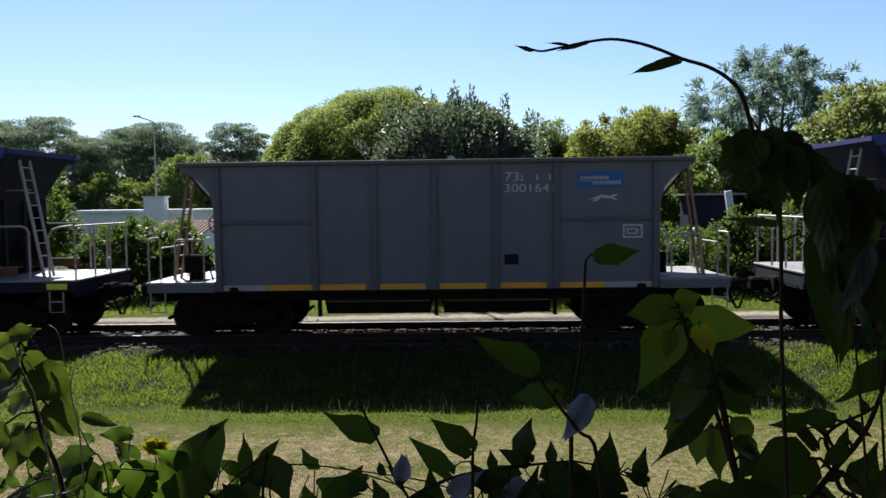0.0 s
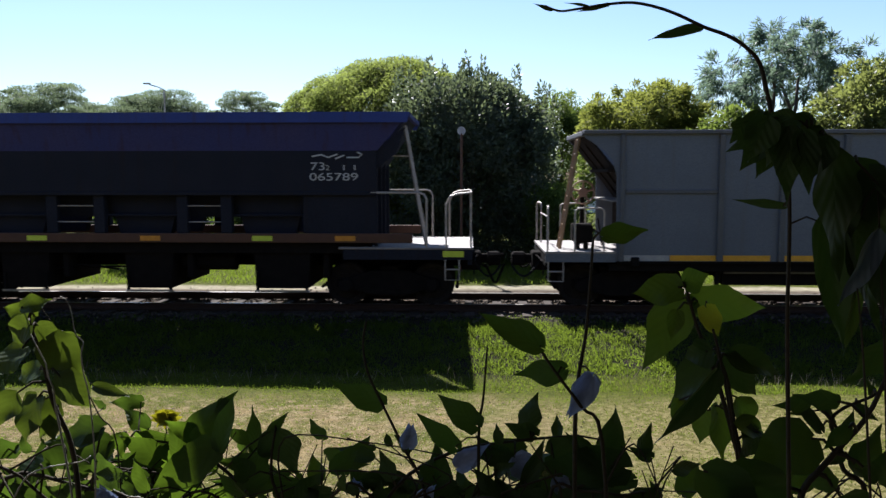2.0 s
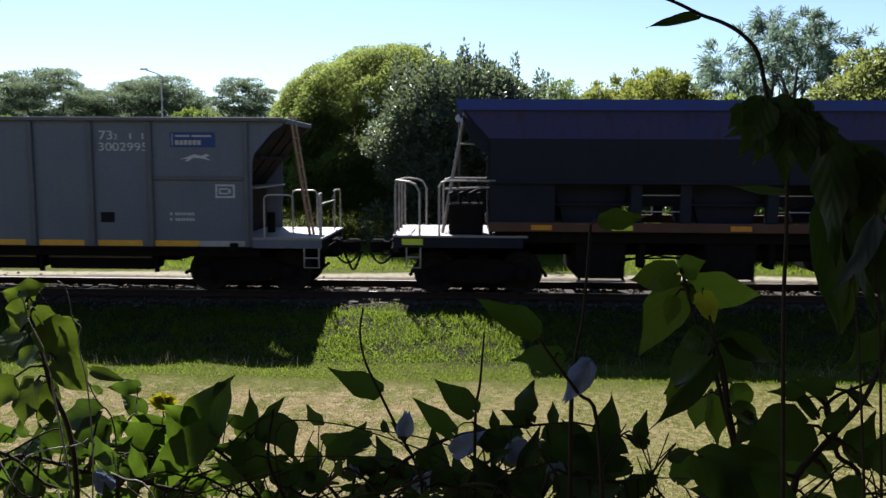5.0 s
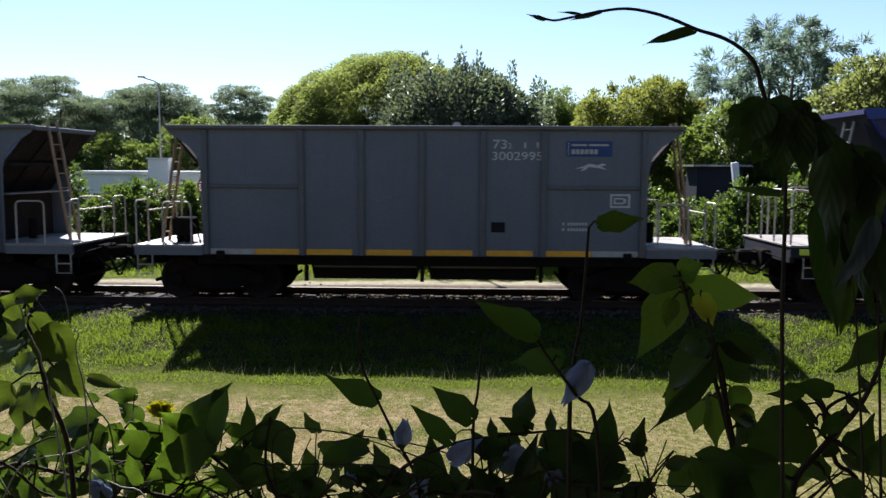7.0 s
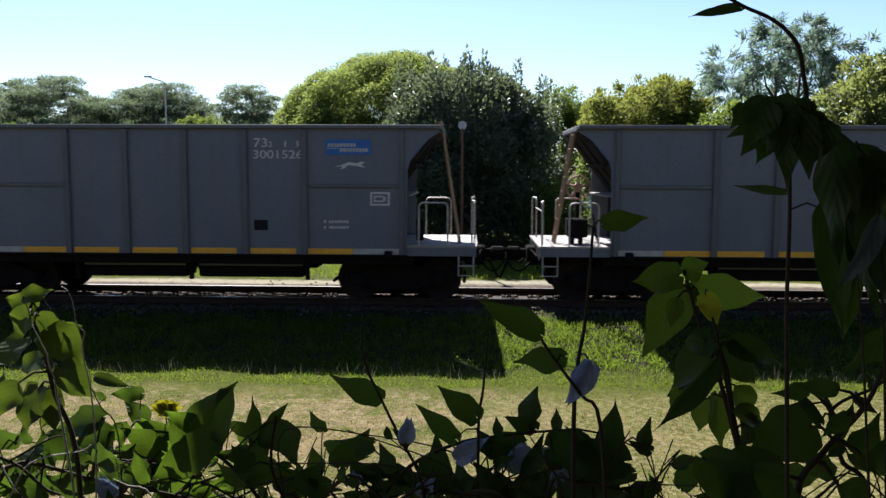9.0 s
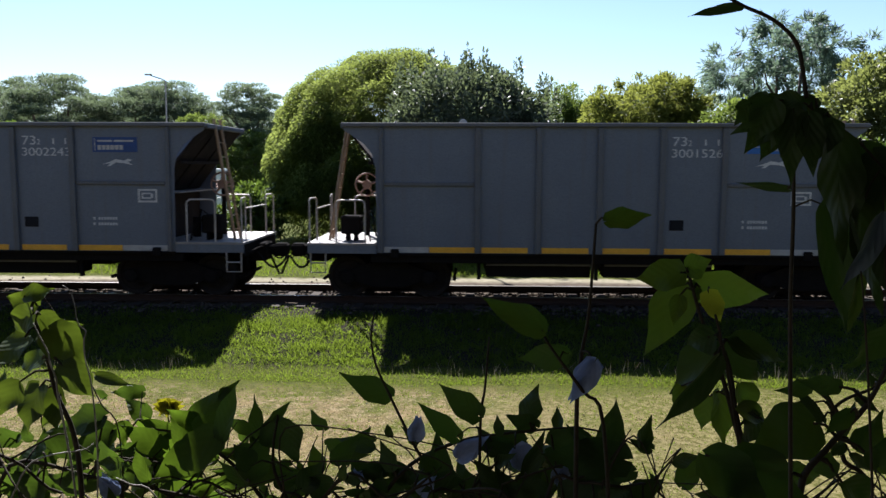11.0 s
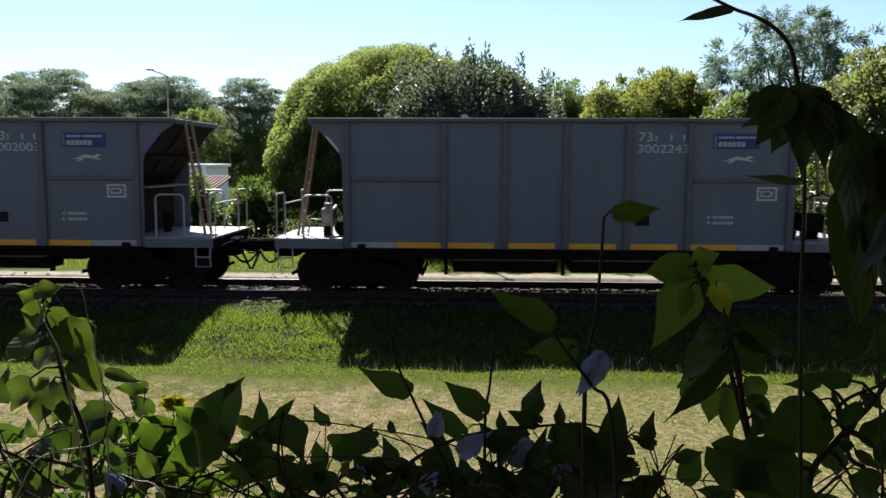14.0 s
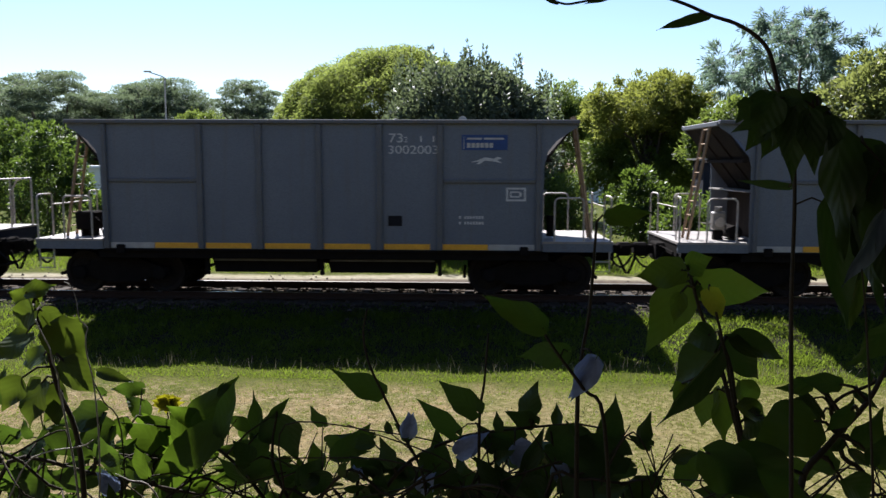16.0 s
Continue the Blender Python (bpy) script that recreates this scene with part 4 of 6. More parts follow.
for x, y, w, h, deep, n, s in ((-32.0, 60, 5.2, 9.85, 0.42, 90, 21), (-24.6, 62, 5.0, 9.5, 0.42, 86, 22), (-16.9, 61, 2.7, 9.6, 0.2, 30, 23), (-39, 64, 6.0, 9.4, 0.42, 80, 24), (-28.5, 70, 5.6, 8.8, 0.45, 70, 25), (-20.5, 72, 4.6, 7.6, 0.5, 60, 26)):
    tree("acacia_tree", "open umbrella-shaped acacia with bare limbs" if n == 30 else "spreading umbrella-shaped dark green acacia", x, y, umbrella_lobes(w, h, n, s, deep), ACACIA, (0.16, 0.06), 105, s, 0.28, inner=0.3, clump=0.3, fork=3.6, group="acacias by the houses")
for k, (x, y, rx, zc, rz, s) in enumerate(((-19.0, 33, 1.9, 2.2, 2.9, 31), (-15.6, 29, 1.5, 2.2, 2.4, 32), (-10.5, 26, 1.0, 1.4, 1.6, 33), (-9.6, 27, 0.9, 1.1, 1.4, 34), (-22.5, 36, 2.4, 2.4, 3.0, 38), (-12.6, 27.5, 0.9, 0.9, 1.3, 71), (-8.3, 30, 1.0, 1.0, 1.4, 72))):
    tree("garden_shrub", "loose leafy garden shrub behind the track", x, y, dome_lobes(rx, rx * 0.8, rz, zc, 22, s, 0.55), SHRUB, (0.15, 0.07), 80, s, 0.07, inner=0.45, clump=0.2, fork=0.6, group="shrubs behind the track", category="shrub")
for x, y, rx, zc, rz, s in ((3.05, 27.5, 0.95, 1.3, 1.5, 35), (12.0, 30, 1.0, 1.5, 1.8, 73)):
    tree("garden_shrub", "rounded yellow-green garden shrub", x, y, dome_lobes(rx, rx, rz, zc, 22, s, 0.5), FRESH, (0.14, 0.05), 90, s, 0.06, inner=0.45, fork=0.6, group="shrubs behind the track", category="shrub")
tree("broadleaf_tree", "dense olive-green tree in full sun", 15.4, 29, dome_lobes(3.2, 2.4, 3.0, 4.4, 50, 15, 0.85), OLIVE, (0.15, 0.075), 75, 5, 0.2, inner=0.5, clump=0.18)
tree("broadleaf_tree", "leafy tree with light green drooping branches", 10.3, 31.5, dome_lobes(1.9, 1.8, 2.3, 3.2, 36, 16, 0.75), FRESH, (0.17, 0.07), 80, 6, 0.14, inner=0.45, clump=0.2)
for x, y, rx, zc, rz, s in ((9.0, 26, 1.3, 1.1, 1.5, 36), (12.4, 26, 1.9, 1.7, 2.5, 37), (15.5, 25.5, 1.8, 1.6, 2.3, 39), (6.6, 31, 1.4, 1.1, 1.7, 74), (2.4, 31, 1.3, 1.0, 1.6, 75), (10.6, 27.5, 1.2, 1.0, 1.5, 76), (18.6, 30, 2.2, 1.8, 2.6, 77), (7.4, 27.5, 1.0, 0.8, 1.1, 78)):
    tree("garden_shrub", "dense dark green garden shrub", x, y, dome_lobes(rx, rx * 0.8, rz, zc, 26, s, 0.6), SHRUB, (0.13, 0.07), 80, s, 0.07, inner=0.4, clump=0.2, fork=0.6, group="shrubs behind the track", category="shrub")


for x, y, rx, zc, rz, s in ((-19.3, 56, 2.5, 3.6, 3.3, 81), (-25.6, 57, 2.6, 2.8, 2.6, 82), (-22.6, 56, 2.0, 2.6, 2.2, 83), (-16.2, 58, 2.4, 2.8, 2.6, 84), (-30.5, 57, 3.0, 2.6, 2.6, 85)):
    tree("garden_tree", "rounded fresh green tree behind the white house", x, y, dome_lobes(rx, rx * 0.8, rz, zc, 30, s, 0.8), FRESH, (0.17, 0.07), 60, s, 0.14, inner=0.4, clump=0.2, group="trees behind the house")


def far_woods():
    rs = np.random.RandomState(50)
    lob = [(x + rs.uniform(-2, 2), 92 + rs.uniform(-5, 8), rs.uniform(1.5, 4.2), rs.uniform(2.2, 3.6), 2.0, rs.uniform(1.6, 2.6)) for x in np.arange(-75, 70, 2.6)]
    lob += [(x + rs.uniform(-2, 2), 97 + rs.uniform(-3, 6), 0.6, 3.2, 2.0, 2.0) for x in np.arange(-75, 70, 3.0)]
    lob += [(x + rs.uniform(-1, 1), 78 + rs.uniform(-3, 3), rs.uniform(0.8, 3.4), rs.uniform(1.6, 2.6), 1.6, rs.uniform(1.4, 2.2)) for x in np.arange(-62, -12, 1.7)]
    p, d = lobes_cloud(lob, 16, rs, 0.5, 0.2, 0.2)
    keep = p[:, 2] > -0.5
    tagged(leaf_cloud("far_woods", p[keep], d[keep], 0.5, 0.26, ACACIA, 51), "dark line of distant garden trees", "woods", kind="stuff")


far_woods()


# ---- houses and posts behind the track ----
def house(name, label, x0, x1, y0, y1, z1, roof=None):
    h = thing(name, label, "house", m=pose((x0 + x1) / 2, (y0 + y1) / 2, -0.6))
    hw, hd = (x1 - x0) / 2, (y1 - y0) / 2
    z1 += 0.6
    part("wall", boxes((-hw, hw, -hd, -hd + 0.25, 0, z1)), WHITEWALL, h)
    part("wall", boxes((-hw, hw, hd - 0.25, hd, 0, z1)), WHITEWALL, h)
    part("wall", boxes((-hw, -hw + 0.25, -hd + 0.25, hd - 0.25, 0, z1 - 0.01)), WHITEWALL, h)
    part("wall", boxes((hw - 0.25, hw, -hd + 0.25, hd - 0.25, 0, z1 - 0.01)), WHITEWALL, h)
    if roof:
        bm = bmesh.new()
        prism(bm, [(-hw - 0.3, z1 + 0.02), (hw + 0.3, z1 + 0.02), (hw + 0.3, z1 + 0.12), (-hw - 0.3, z1 + 0.12)], -hd - 0.4, hd + 0.4)
        for v in bm.verts:
            v.co.z += (v.co.y + hd + 0.4) / (2 * hd + 0.8) * roof
        r = part("roof", bm, TILE, h, "faded clay tile roof")
        rows = bmesh.new()
        for i in range(int((2 * hw + 0.6) / 0.22)):
            x = -hw - 0.2 + i * 0.22
            tube(rows, [(x, -hd - 0.42, z1 + 0.13), (x, hd + 0.38, z1 + 0.13 + roof)], 0.075, 6)
        part("tile_rows", rows, TILE, r)
    else:
        part("roof", boxes((-hw - 0.15, hw + 0.15, -hd - 0.15, hd + 0.15, z1, z1 + 0.18), bevel=0.02), WHITEWALL, h)
    for x in (-hw * 0.5, hw * 0.45):
        wd = part("window", boxes((x - 0.5, x + 0.5, -hd - 0.01, -hd + 0.005, 1.0, 2.0)), GLASS, h)
        part("window_frame", boxes((x - 0.56, x + 0.56, -hd - 0.05, -hd - 0.012, 2.0, 2.07), (x - 0.56, x + 0.56, -hd - 0.05, -hd - 0.012, 0.93, 1.0)), WHITEWALL, wd)
    return h


white_house = house("house", "low whitewashed flat-roofed house with a square chimney block", -22.6, -15.2, 45, 49, 2.5)
part("chimney", boxes((1.15, 2.3, -2.75, -2.01, 0.0, 3.95), bevel=0.02), WHITEWALL, white_house, "square white chimney block")
part("chimney_cap", boxes((1.08, 2.37, -2.83, -1.93, 3.955, 4.03)), WHITEWALL, white_house)
house("annexe", "small white annexe with a faded clay tile roof", -15.9, -13.6, 40, 43, 1.15, roof=0.75)
house("far_house", "pale house glimpsed between the trees", 3.5, 10.5, 62, 68, 2.0, roof=0.8)


def street_lamp(x, y, h):
    l = thing("street_lamp", "tall grey street lamp with a slanted arm", "street lamp", m=pose(x, y, ground_z(x, y) - 0.05))
    part("pole", tube(bmesh.new(), [(0, 0, 0), (0, 0, h * 0.5), (0, 0, h)], 0.075, 8, 0.05), STEEL, l)
    part("arm", tubes(0.035, [(0, 0, h), (-0.25, 0, h + 0.14), (-0.95, 0, h + 0.36)]), STEEL, l)
    part("lamp_head", boxes((-1.3, -0.85, -0.1, 0.1, h + 0.36, h + 0.46), bevel=0.03), STEEL, l)


street_lamp(-19.2, 50, 8.3)


def marker_post(x, y, h):
    l = thing("marker_post", "thin rusty post with a round pale disc on top", "post", m=pose(x, y, ground_z(x, y) - 0.05))
    part("pole", tubes(0.04, [(0, 0, 0), (0, 0, h)], seg=8), RUST, l)
    part("disc", tubes(0.13, [(0, -0.03, h + 0.08), (0, 0.03, h + 0.08)], seg=16), WHITEMARK, l)


marker_post(-0.28, 24.5, 4.33)


def lean_to(x, y):
    s = thing("shed", "small grey sheet-metal lean-to beside the shrubs", "shed", m=pose(x, y, ground_z(x, y) - 0.03))
    part("wall", boxes((-0.8, 0.8, 0, 1.4, 0.0, 3.2)), DARK, s)
    part("roof", boxes((-1.0, 1.05, -0.25, 1.55, 3.205, 3.27)), STEEL, s)


lean_to(9.0, 28.6)
lp = thing("leaning_post", "pale weathered concrete post leaning sideways", "post", m=pose(9.55, 27.2, -0.55, 0, -8, 0))
part("shaft", boxes((-0.11, 0.11, -0.09, 0.09, 0, 3.75), bevel=0.015), WHITEWALL, lp)


# ---- grass ----
GRASS = leaf_mat("weed_blade", (0.012, 0.018, 0.004), (0.030, 0.036, 0.008), (0.205, 0.285, 0.025), 0.5, 0.45, gloss=0.02)
# diffuse colour kept very low, with part of the bank's shade in it
WEED = leaf_mat("shade_toned_weed", (0.005, 0.009, 0.003), (0.018, 0.024, 0.008), (0.18, 0.25, 0.026), 0.5, 0.5, gloss=0.02)
TURF = leaf_mat("turf_blade", (0.036, 0.042, 0.010), (0.19, 0.16, 0.085), (0.18, 0.17, 0.04), 0.7, 0.3, gloss=0.02)


LITTER = leaf_mat("dry_litter", (0.20, 0.16, 0.10), (0.46, 0.42, 0.33), (0.22, 0.19, 0.12), 0.7, 0.2, gloss=0.05)


def blades(name, label, x0, x1, y0, y1, n, length, width, material, seed, thin=0.0, lean=0.4):
    rs = np.random.RandomState(seed)
    x, y = rs.uniform(x0, x1, n), rs.uniform(y0, y1, n)
    if thin:
        dens = np.array([noise.noise(Vector((a * 1.6, b * 1.6, seed * 3.1))) for a, b in zip(x, y)])
        keep = dens > rs.uniform(-1, 1, n) * 0.5 - 0.5 + thin
        x, y = x[keep], y[keep]
    z = np.array([ground_z(a, b) for a, b in zip(x, y)]) - 0.01
    d = np.tile((0.0, 0.0, 1.0), (len(x), 1))
    tagged(leaf_cloud(name, np.stack([x, y, z], 1), d, length, width, material, seed, lean), label, "grass", kind="stuff")


blades("lawn_grass", "short dry lawn grass", -9, 8, 7.4, 12.8, 150000, 0.026, 0.010, TURF, 60, 0.6, 1.1)
blades("lawn_tufts", "small green tufts in the dry lawn", -9, 8, 7.4, 12.9, 100000, 0.032, 0.011, GRASS, 65, 0.6, 1.1)
blades("clover_patches", "low clover patches in the dry lawn", -9, 8, 7.4, 12.9, 60000, 0.026, 0.022, WEED, 69, 0.75, 1.6)
blades("lawn_litter", "pale dry leaf litter on the lawn", -9, 8, 7.4, 12.9, 5200, 0.032, 0.020, LITTER, 70, 0.2, 3.0)
blades("seed_stalks", "thin pale seed stalks along the lawn edge", -11, 9, 12.8, 13.4, 420, 0.24, 0.006, LITTER, 71, 0.0, 0.3)
blades("verge_grass", "green grass fringe along the lawn", -11, 9, 12.6, 13.8, 34000, 0.06, 0.009, GRASS, 61, 0.1, 0.5)
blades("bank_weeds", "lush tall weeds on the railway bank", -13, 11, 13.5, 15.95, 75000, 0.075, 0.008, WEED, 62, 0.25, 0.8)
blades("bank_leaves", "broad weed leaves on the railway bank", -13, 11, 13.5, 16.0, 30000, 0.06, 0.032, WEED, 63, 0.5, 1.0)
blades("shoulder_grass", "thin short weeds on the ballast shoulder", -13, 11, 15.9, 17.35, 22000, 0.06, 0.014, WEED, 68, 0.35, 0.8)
blades("far_grass", "bright grass beyond the track", -16, 15, 21.9, 28, 50000, 0.14, 0.016, GRASS, 64, 0.1, 0.5)

SHADEWALL = mat("unseen_surface", (0.06, 0.055, 0.05), (0.08, 0.075, 0.065), 1.0, 0.9)


def weed_tufts():
    rs = np.random.RandomState(66)
    c = np.stack([rs.uniform(-12, 10, 700), rs.uniform(13.6, 16.2, 700)], 1)
    xy = np.repeat(c, 70, 0) + rs.normal(0, 0.12, (700 * 70, 2))
    z = np.array([ground_z(a, b) for a, b in xy]) - 0.01
    d = np.tile((0.0, 0.0, 1.0), (len(xy), 1))
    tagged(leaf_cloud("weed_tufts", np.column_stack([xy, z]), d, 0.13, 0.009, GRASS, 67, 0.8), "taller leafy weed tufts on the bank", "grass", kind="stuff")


weed_tufts()

# added, unseen: wall at the camera's back and roof block light; plain floor below
tagged(mesh_ob("wall_south", boxes((-30, 30, -3.3, -3.0, -0.7, 9.5)), SHADEWALL), "plain dark unseen wall added behind the viewpoint to cut sky light", "wall", kind="structure")
tagged(mesh_ob("ceiling", boxes((-0.85, 9, -2.995, 3.0, 4.25, 4.42)), SHADEWALL), "plain unseen roof added over the viewpoint to shade the vines", "roof", kind="structure")
tagged(mesh_ob("floor", boxes((-9, 9, -2.995, 0.55, 1.15, 1.32)), SHADEWALL), "plain raised floor added under the viewpoint", "floor", kind="structure")


def leaf_mesh(name, curl, fold, heart, jag, material):
    """A pointed leaf of unit length along y and unit width, folded on its midrib and curled at the tip."""
    ys = [0.0, 0.04, 0.09, 0.15, 0.22, 0.3, 0.39, 0.49, 0.59, 0.69, 0.79, 0.89, 1.0]
    key = ([0.0, 0.06, 0.15, 0.28, 0.42, 0.57, 0.72, 0.86, 1.0], [0.04, 0.24 + heart * 0.1, 0.42, 0.49, 0.455, 0.35, 0.215, 0.085, 0.0])
    prof = [(y, float(np.interp(y, *key))) for y in ys]
    rnd = random.Random(name)
    bm = bmesh.new()
    rows = []
    for y, w in prof:
        z = -curl * y * y + 0.03 * math.sin(y * 9 + curl * 7)
        j = 1 + rnd.uniform(-jag, jag)
        row = [bm.verts.new((0, y, z))]
        for f in (0.5, 1.0):
            for s in (-1, 1):
                yy = y - heart * 0.10 * f * (1 if y < 0.1 else 0)
                row.append(bm.verts.new((s * w * f * j, yy, z + fold * w * f + 0.07 * math.sin(y * 11 + s + heart * 5) * f * f + s * w * f * (y - 0.4) * (heart - 0.8))))
        rows.append(row)
    for a, b in zip(rows, rows[1:]):
        for i, k in ((0, 1), (1, 3)):
            bm.faces.new((a[k], a[i], b[i], b[k]))
        for i, k in ((0, 2), (2, 4)):
            bm.faces.new((a[i], a[k], b[k], b[i]))
    bmesh.ops.remove_doubles(bm, verts=bm.verts, dist=1e-5)
    me = bpy.data.meshes.new(name)
    bm.to_mesh(me)
    bm.free()
    me.materials.append(material)
    me.shade_smooth()
    return me


def leaf_set(material):
    return [leaf_mesh("leaf", c, f, h, 0.03, material) for c, f, h in ((0.18, 0.25, 1.0), (0.05, 0.4, 0.5), (0.3, 0.15, 1.3), (-0.1, 0.3, 0.8), (0.5, 0.5, 0.3), (0.35, -0.2, 1.1), (0.1, 0.7, 0.6), (-0.25, 0.1, 1.2))]


VINE_STEM = mat("vine_stem", (0.0245, 0.0196, 0.0105), (0.035, 0.0252, 0.014), 30.0, 0.85, bump=0.2, fine=200)
LEAF_G = leaf_set(leaf_mat("vine_leaf", (0.015, 0.034, 0.007), (0.036, 0.066, 0.012), (0.085, 0.145, 0.012), 0.55, 0.36, False))
# lightened copy: colour raised to look lit beneath the roof
LEAF_R = leaf_set(leaf_mat("lightened_vine_leaf", (0.026, 0.055, 0.010), (0.050, 0.085, 0.014), (0.17, 0.25, 0.018), 0.5, 0.45, False))
LEAF_P = leaf_set(leaf_mat("leaf_underside", (0.105, 0.135, 0.165), (0.12, 0.15, 0.18), (0.075, 0.12, 0.075), 0.5, 0.3, False))
LEAF_L = leaf_set(leaf_mat("pale_vine_leaf", (0.026, 0.046, 0.010), (0.036, 0.058, 0.013), (0.115, 0.165, 0.012), 0.55, 0.33, False))
# sunlit and shaded copies of the vine leaf, light and shade in their colours
LEAF_B = leaf_set(leaf_mat("sunlit_vine_leaf", (0.016, 0.038, 0.007), (0.038, 0.070, 0.011), (0.12, 0.20, 0.012), 0.55, 0.33, False))
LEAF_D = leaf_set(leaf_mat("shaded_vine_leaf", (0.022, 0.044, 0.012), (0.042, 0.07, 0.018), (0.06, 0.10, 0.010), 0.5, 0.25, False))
LEAF_Y = leaf_set(leaf_mat("yellowing_vine_leaf", (0.18, 0.19, 0.015), (0.2, 0.2, 0.015), (0.5, 0.5, 0.02), 0.5, 0.5, False))
PETAL_BLUE = leaf_set(leaf_mat("pale_blue_petal", (0.30, 0.38, 0.58), (0.40, 0.47, 0.66), (0.24, 0.31, 0.50), 0.6, 0.3, False))
PETAL_YELLOW = leaf_set(leaf_mat("yellow_petal", (0.42, 0.40, 0.015), (0.46, 0.42, 0.015), (0.40, 0.38, 0.01), 0.5, 0.4, False))
DRY_STEM = mat("dry_stem", (0.24, 0.22, 0.18), (0.16, 0.14, 0.11), 40.0, 0.6, bump=0.2, fine=200)
vines = []


def put_leaf(name, parent, meshes, base, tip, width, rnd, toward=(0, -1, 0)):
    base, tip = Vector(base), Vector(tip)
    y = tip - base
    length = y.length
    y.normalize()
    n = Vector(toward) + Vector((rnd.uniform(-0.5, 0.5), 0, rnd.uniform(-0.2, 0.7)))
    x = y.cross(n).normalized()
    z = x.cross(y)
    ob = new(name, rnd.choice(meshes))
    ob.parent = parent
    ob.matrix_local = Matrix.Translation(base - parent.location) @ Matrix((x, y, z)).transposed().to_4x4() @ Matrix.Diagonal((width, length, min(width, length), 1))
    return ob


def smooth_path(pts, sub=4):
    pts = [Vector(p) for p in pts]
    out = []
    for i in range(len(pts) - 1):
        p0, p1, p2, p3 = pts[max(i - 1, 0)], pts[i], pts[i + 1], pts[min(i + 2, len(pts) - 1)]
        for k in range(sub):
            t = k / sub
            out.append(0.5 * ((2 * p1) + (p2 - p0) * t + (2 * p0 - 5 * p1 + 4 * p2 - p3) * t * t + (3 * p1 - p0 - 3 * p2 + p3) * t ** 3))
    return out + [pts[-1]]


def vine(name, label, meshes, wind, r, stem, leaves, flowers, tangle=0):
    """A climbing stem that comes up from the ground, with its leaves and flowers."""
    rnd = random.Random(label + str(len(vines)))
    low = Vector(stem[0])
    root = Vector(stem[1]) if wind == "twig" else Vector((low.x, low.y, ground_z(low.x, low.y)))
    v = thing(name, label, "flower" if "flower" in name else "vine", "vines before the lawn", Matrix.Translation(root))
    path = smooth_path(stem)
    if wind != "twig":
        path = [root, root.lerp(low, 0.5) + Vector((rnd.uniform(-0.05, 0.05), rnd.uniform(-0.05, 0.05), 0))] + path
    bm = tube(bmesh.new(), [p - root for p in path], r, 6, r * 0.45)
    for b in list(leaves) + list(flowers):
        p = Vector(b[:3])
        q = min(path, key=lambda s: (s - p).length)
        if 0.004 < (q - p).length < 0.2:
            mid = q.lerp(p, 0.5) + Vector((0, 0, 0.006))
            tube(bm, [q - root, mid - root, p - root], r * 0.45, 5, r * 0.3)
    for k in range(tangle):
        a, c = rnd.choice(path[3:]), rnd.choice(path[3:])
        mid = a.lerp(c, 0.5) + Vector((rnd.uniform(-0.06, 0.06), rnd.uniform(-0.05, 0.05), rnd.uniform(-0.05, 0.08)))
        tip = c + Vector((rnd.uniform(-0.08, 0.08), rnd.uniform(-0.04, 0.04), rnd.uniform(-0.02, 0.1)))
        tube(bm, [q - root for q in smooth_path([a, mid, tip], 5)], 0.0016, 5, 0.0008)
    part("stem", bm, DRY_STEM if name == "dry_tendril" else VINE_STEM, v, smooth=True)
    for b in leaves:
        put_leaf("leaf", v, meshes, b[:3], b[3:6], b[6], rnd)
    for b in flowers:
        yellow = name == "yellow_flower"
        if yellow:
            c = Vector(b[:3]).lerp(Vector(b[3:6]), 0.5)
            for k in range(11):
                a = k * math.tau / 11
                p = c + Vector((math.cos(a) * 0.62, -0.2, math.sin(a) * 0.4)) * b[6]
                put_leaf("petal", v, PETAL_YELLOW, c, p, b[6] * 0.5, rnd)
            continue
        for k in range(3):
            p = Vector(b[3:6]) + Vector((rnd.uniform(-1, 1), rnd.uniform(-0.3, 0.3), rnd.uniform(-1, 1))) * b[6] * 0.22
            put_leaf("petal", v, PETAL_BLUE, b[:3], p, b[6] * 0.8, rnd)
    vines.append((v, wind, root))
    return v


def thicket(x0, x1, y, z0, z1, n, meshes, seed, big=1.0):
    """A mass of low vine leaves between the longer shoots."""
    rnd = random.Random(seed)
    stem = [(x0, y, z0 - 0.25)] + [(x0 + (x1 - x0) * k / 4, y + rnd.uniform(-0.03, 0.03), z0 + (z1 - z0) * rnd.uniform(0.2, 0.9)) for k in range(5)]
    leaves = []
    for _ in range(n):
        p = Vector((rnd.uniform(x0, x1), y + rnd.uniform(-0.08, 0.12), z0 + (z1 - z0) * rnd.random() ** 1.5))
        a, ln = rnd.uniform(-0.7, math.pi + 0.7), rnd.uniform(0.022, 0.068) * big
        q = p + Vector((math.cos(a) * ln, rnd.uniform(-0.03, 0.03), math.sin(a) * ln * 0.8))
        leaves.append((*p, *q, ln * rnd.uniform(0.42, 0.66)))
    vine("garden_vine", "tangle of low leafy vine stems" if n > 20 else "thin tangle of vine stems and leaves", meshes, "still", 0.003, stem, leaves, [], 5)




# ---- the vines before the camera ----

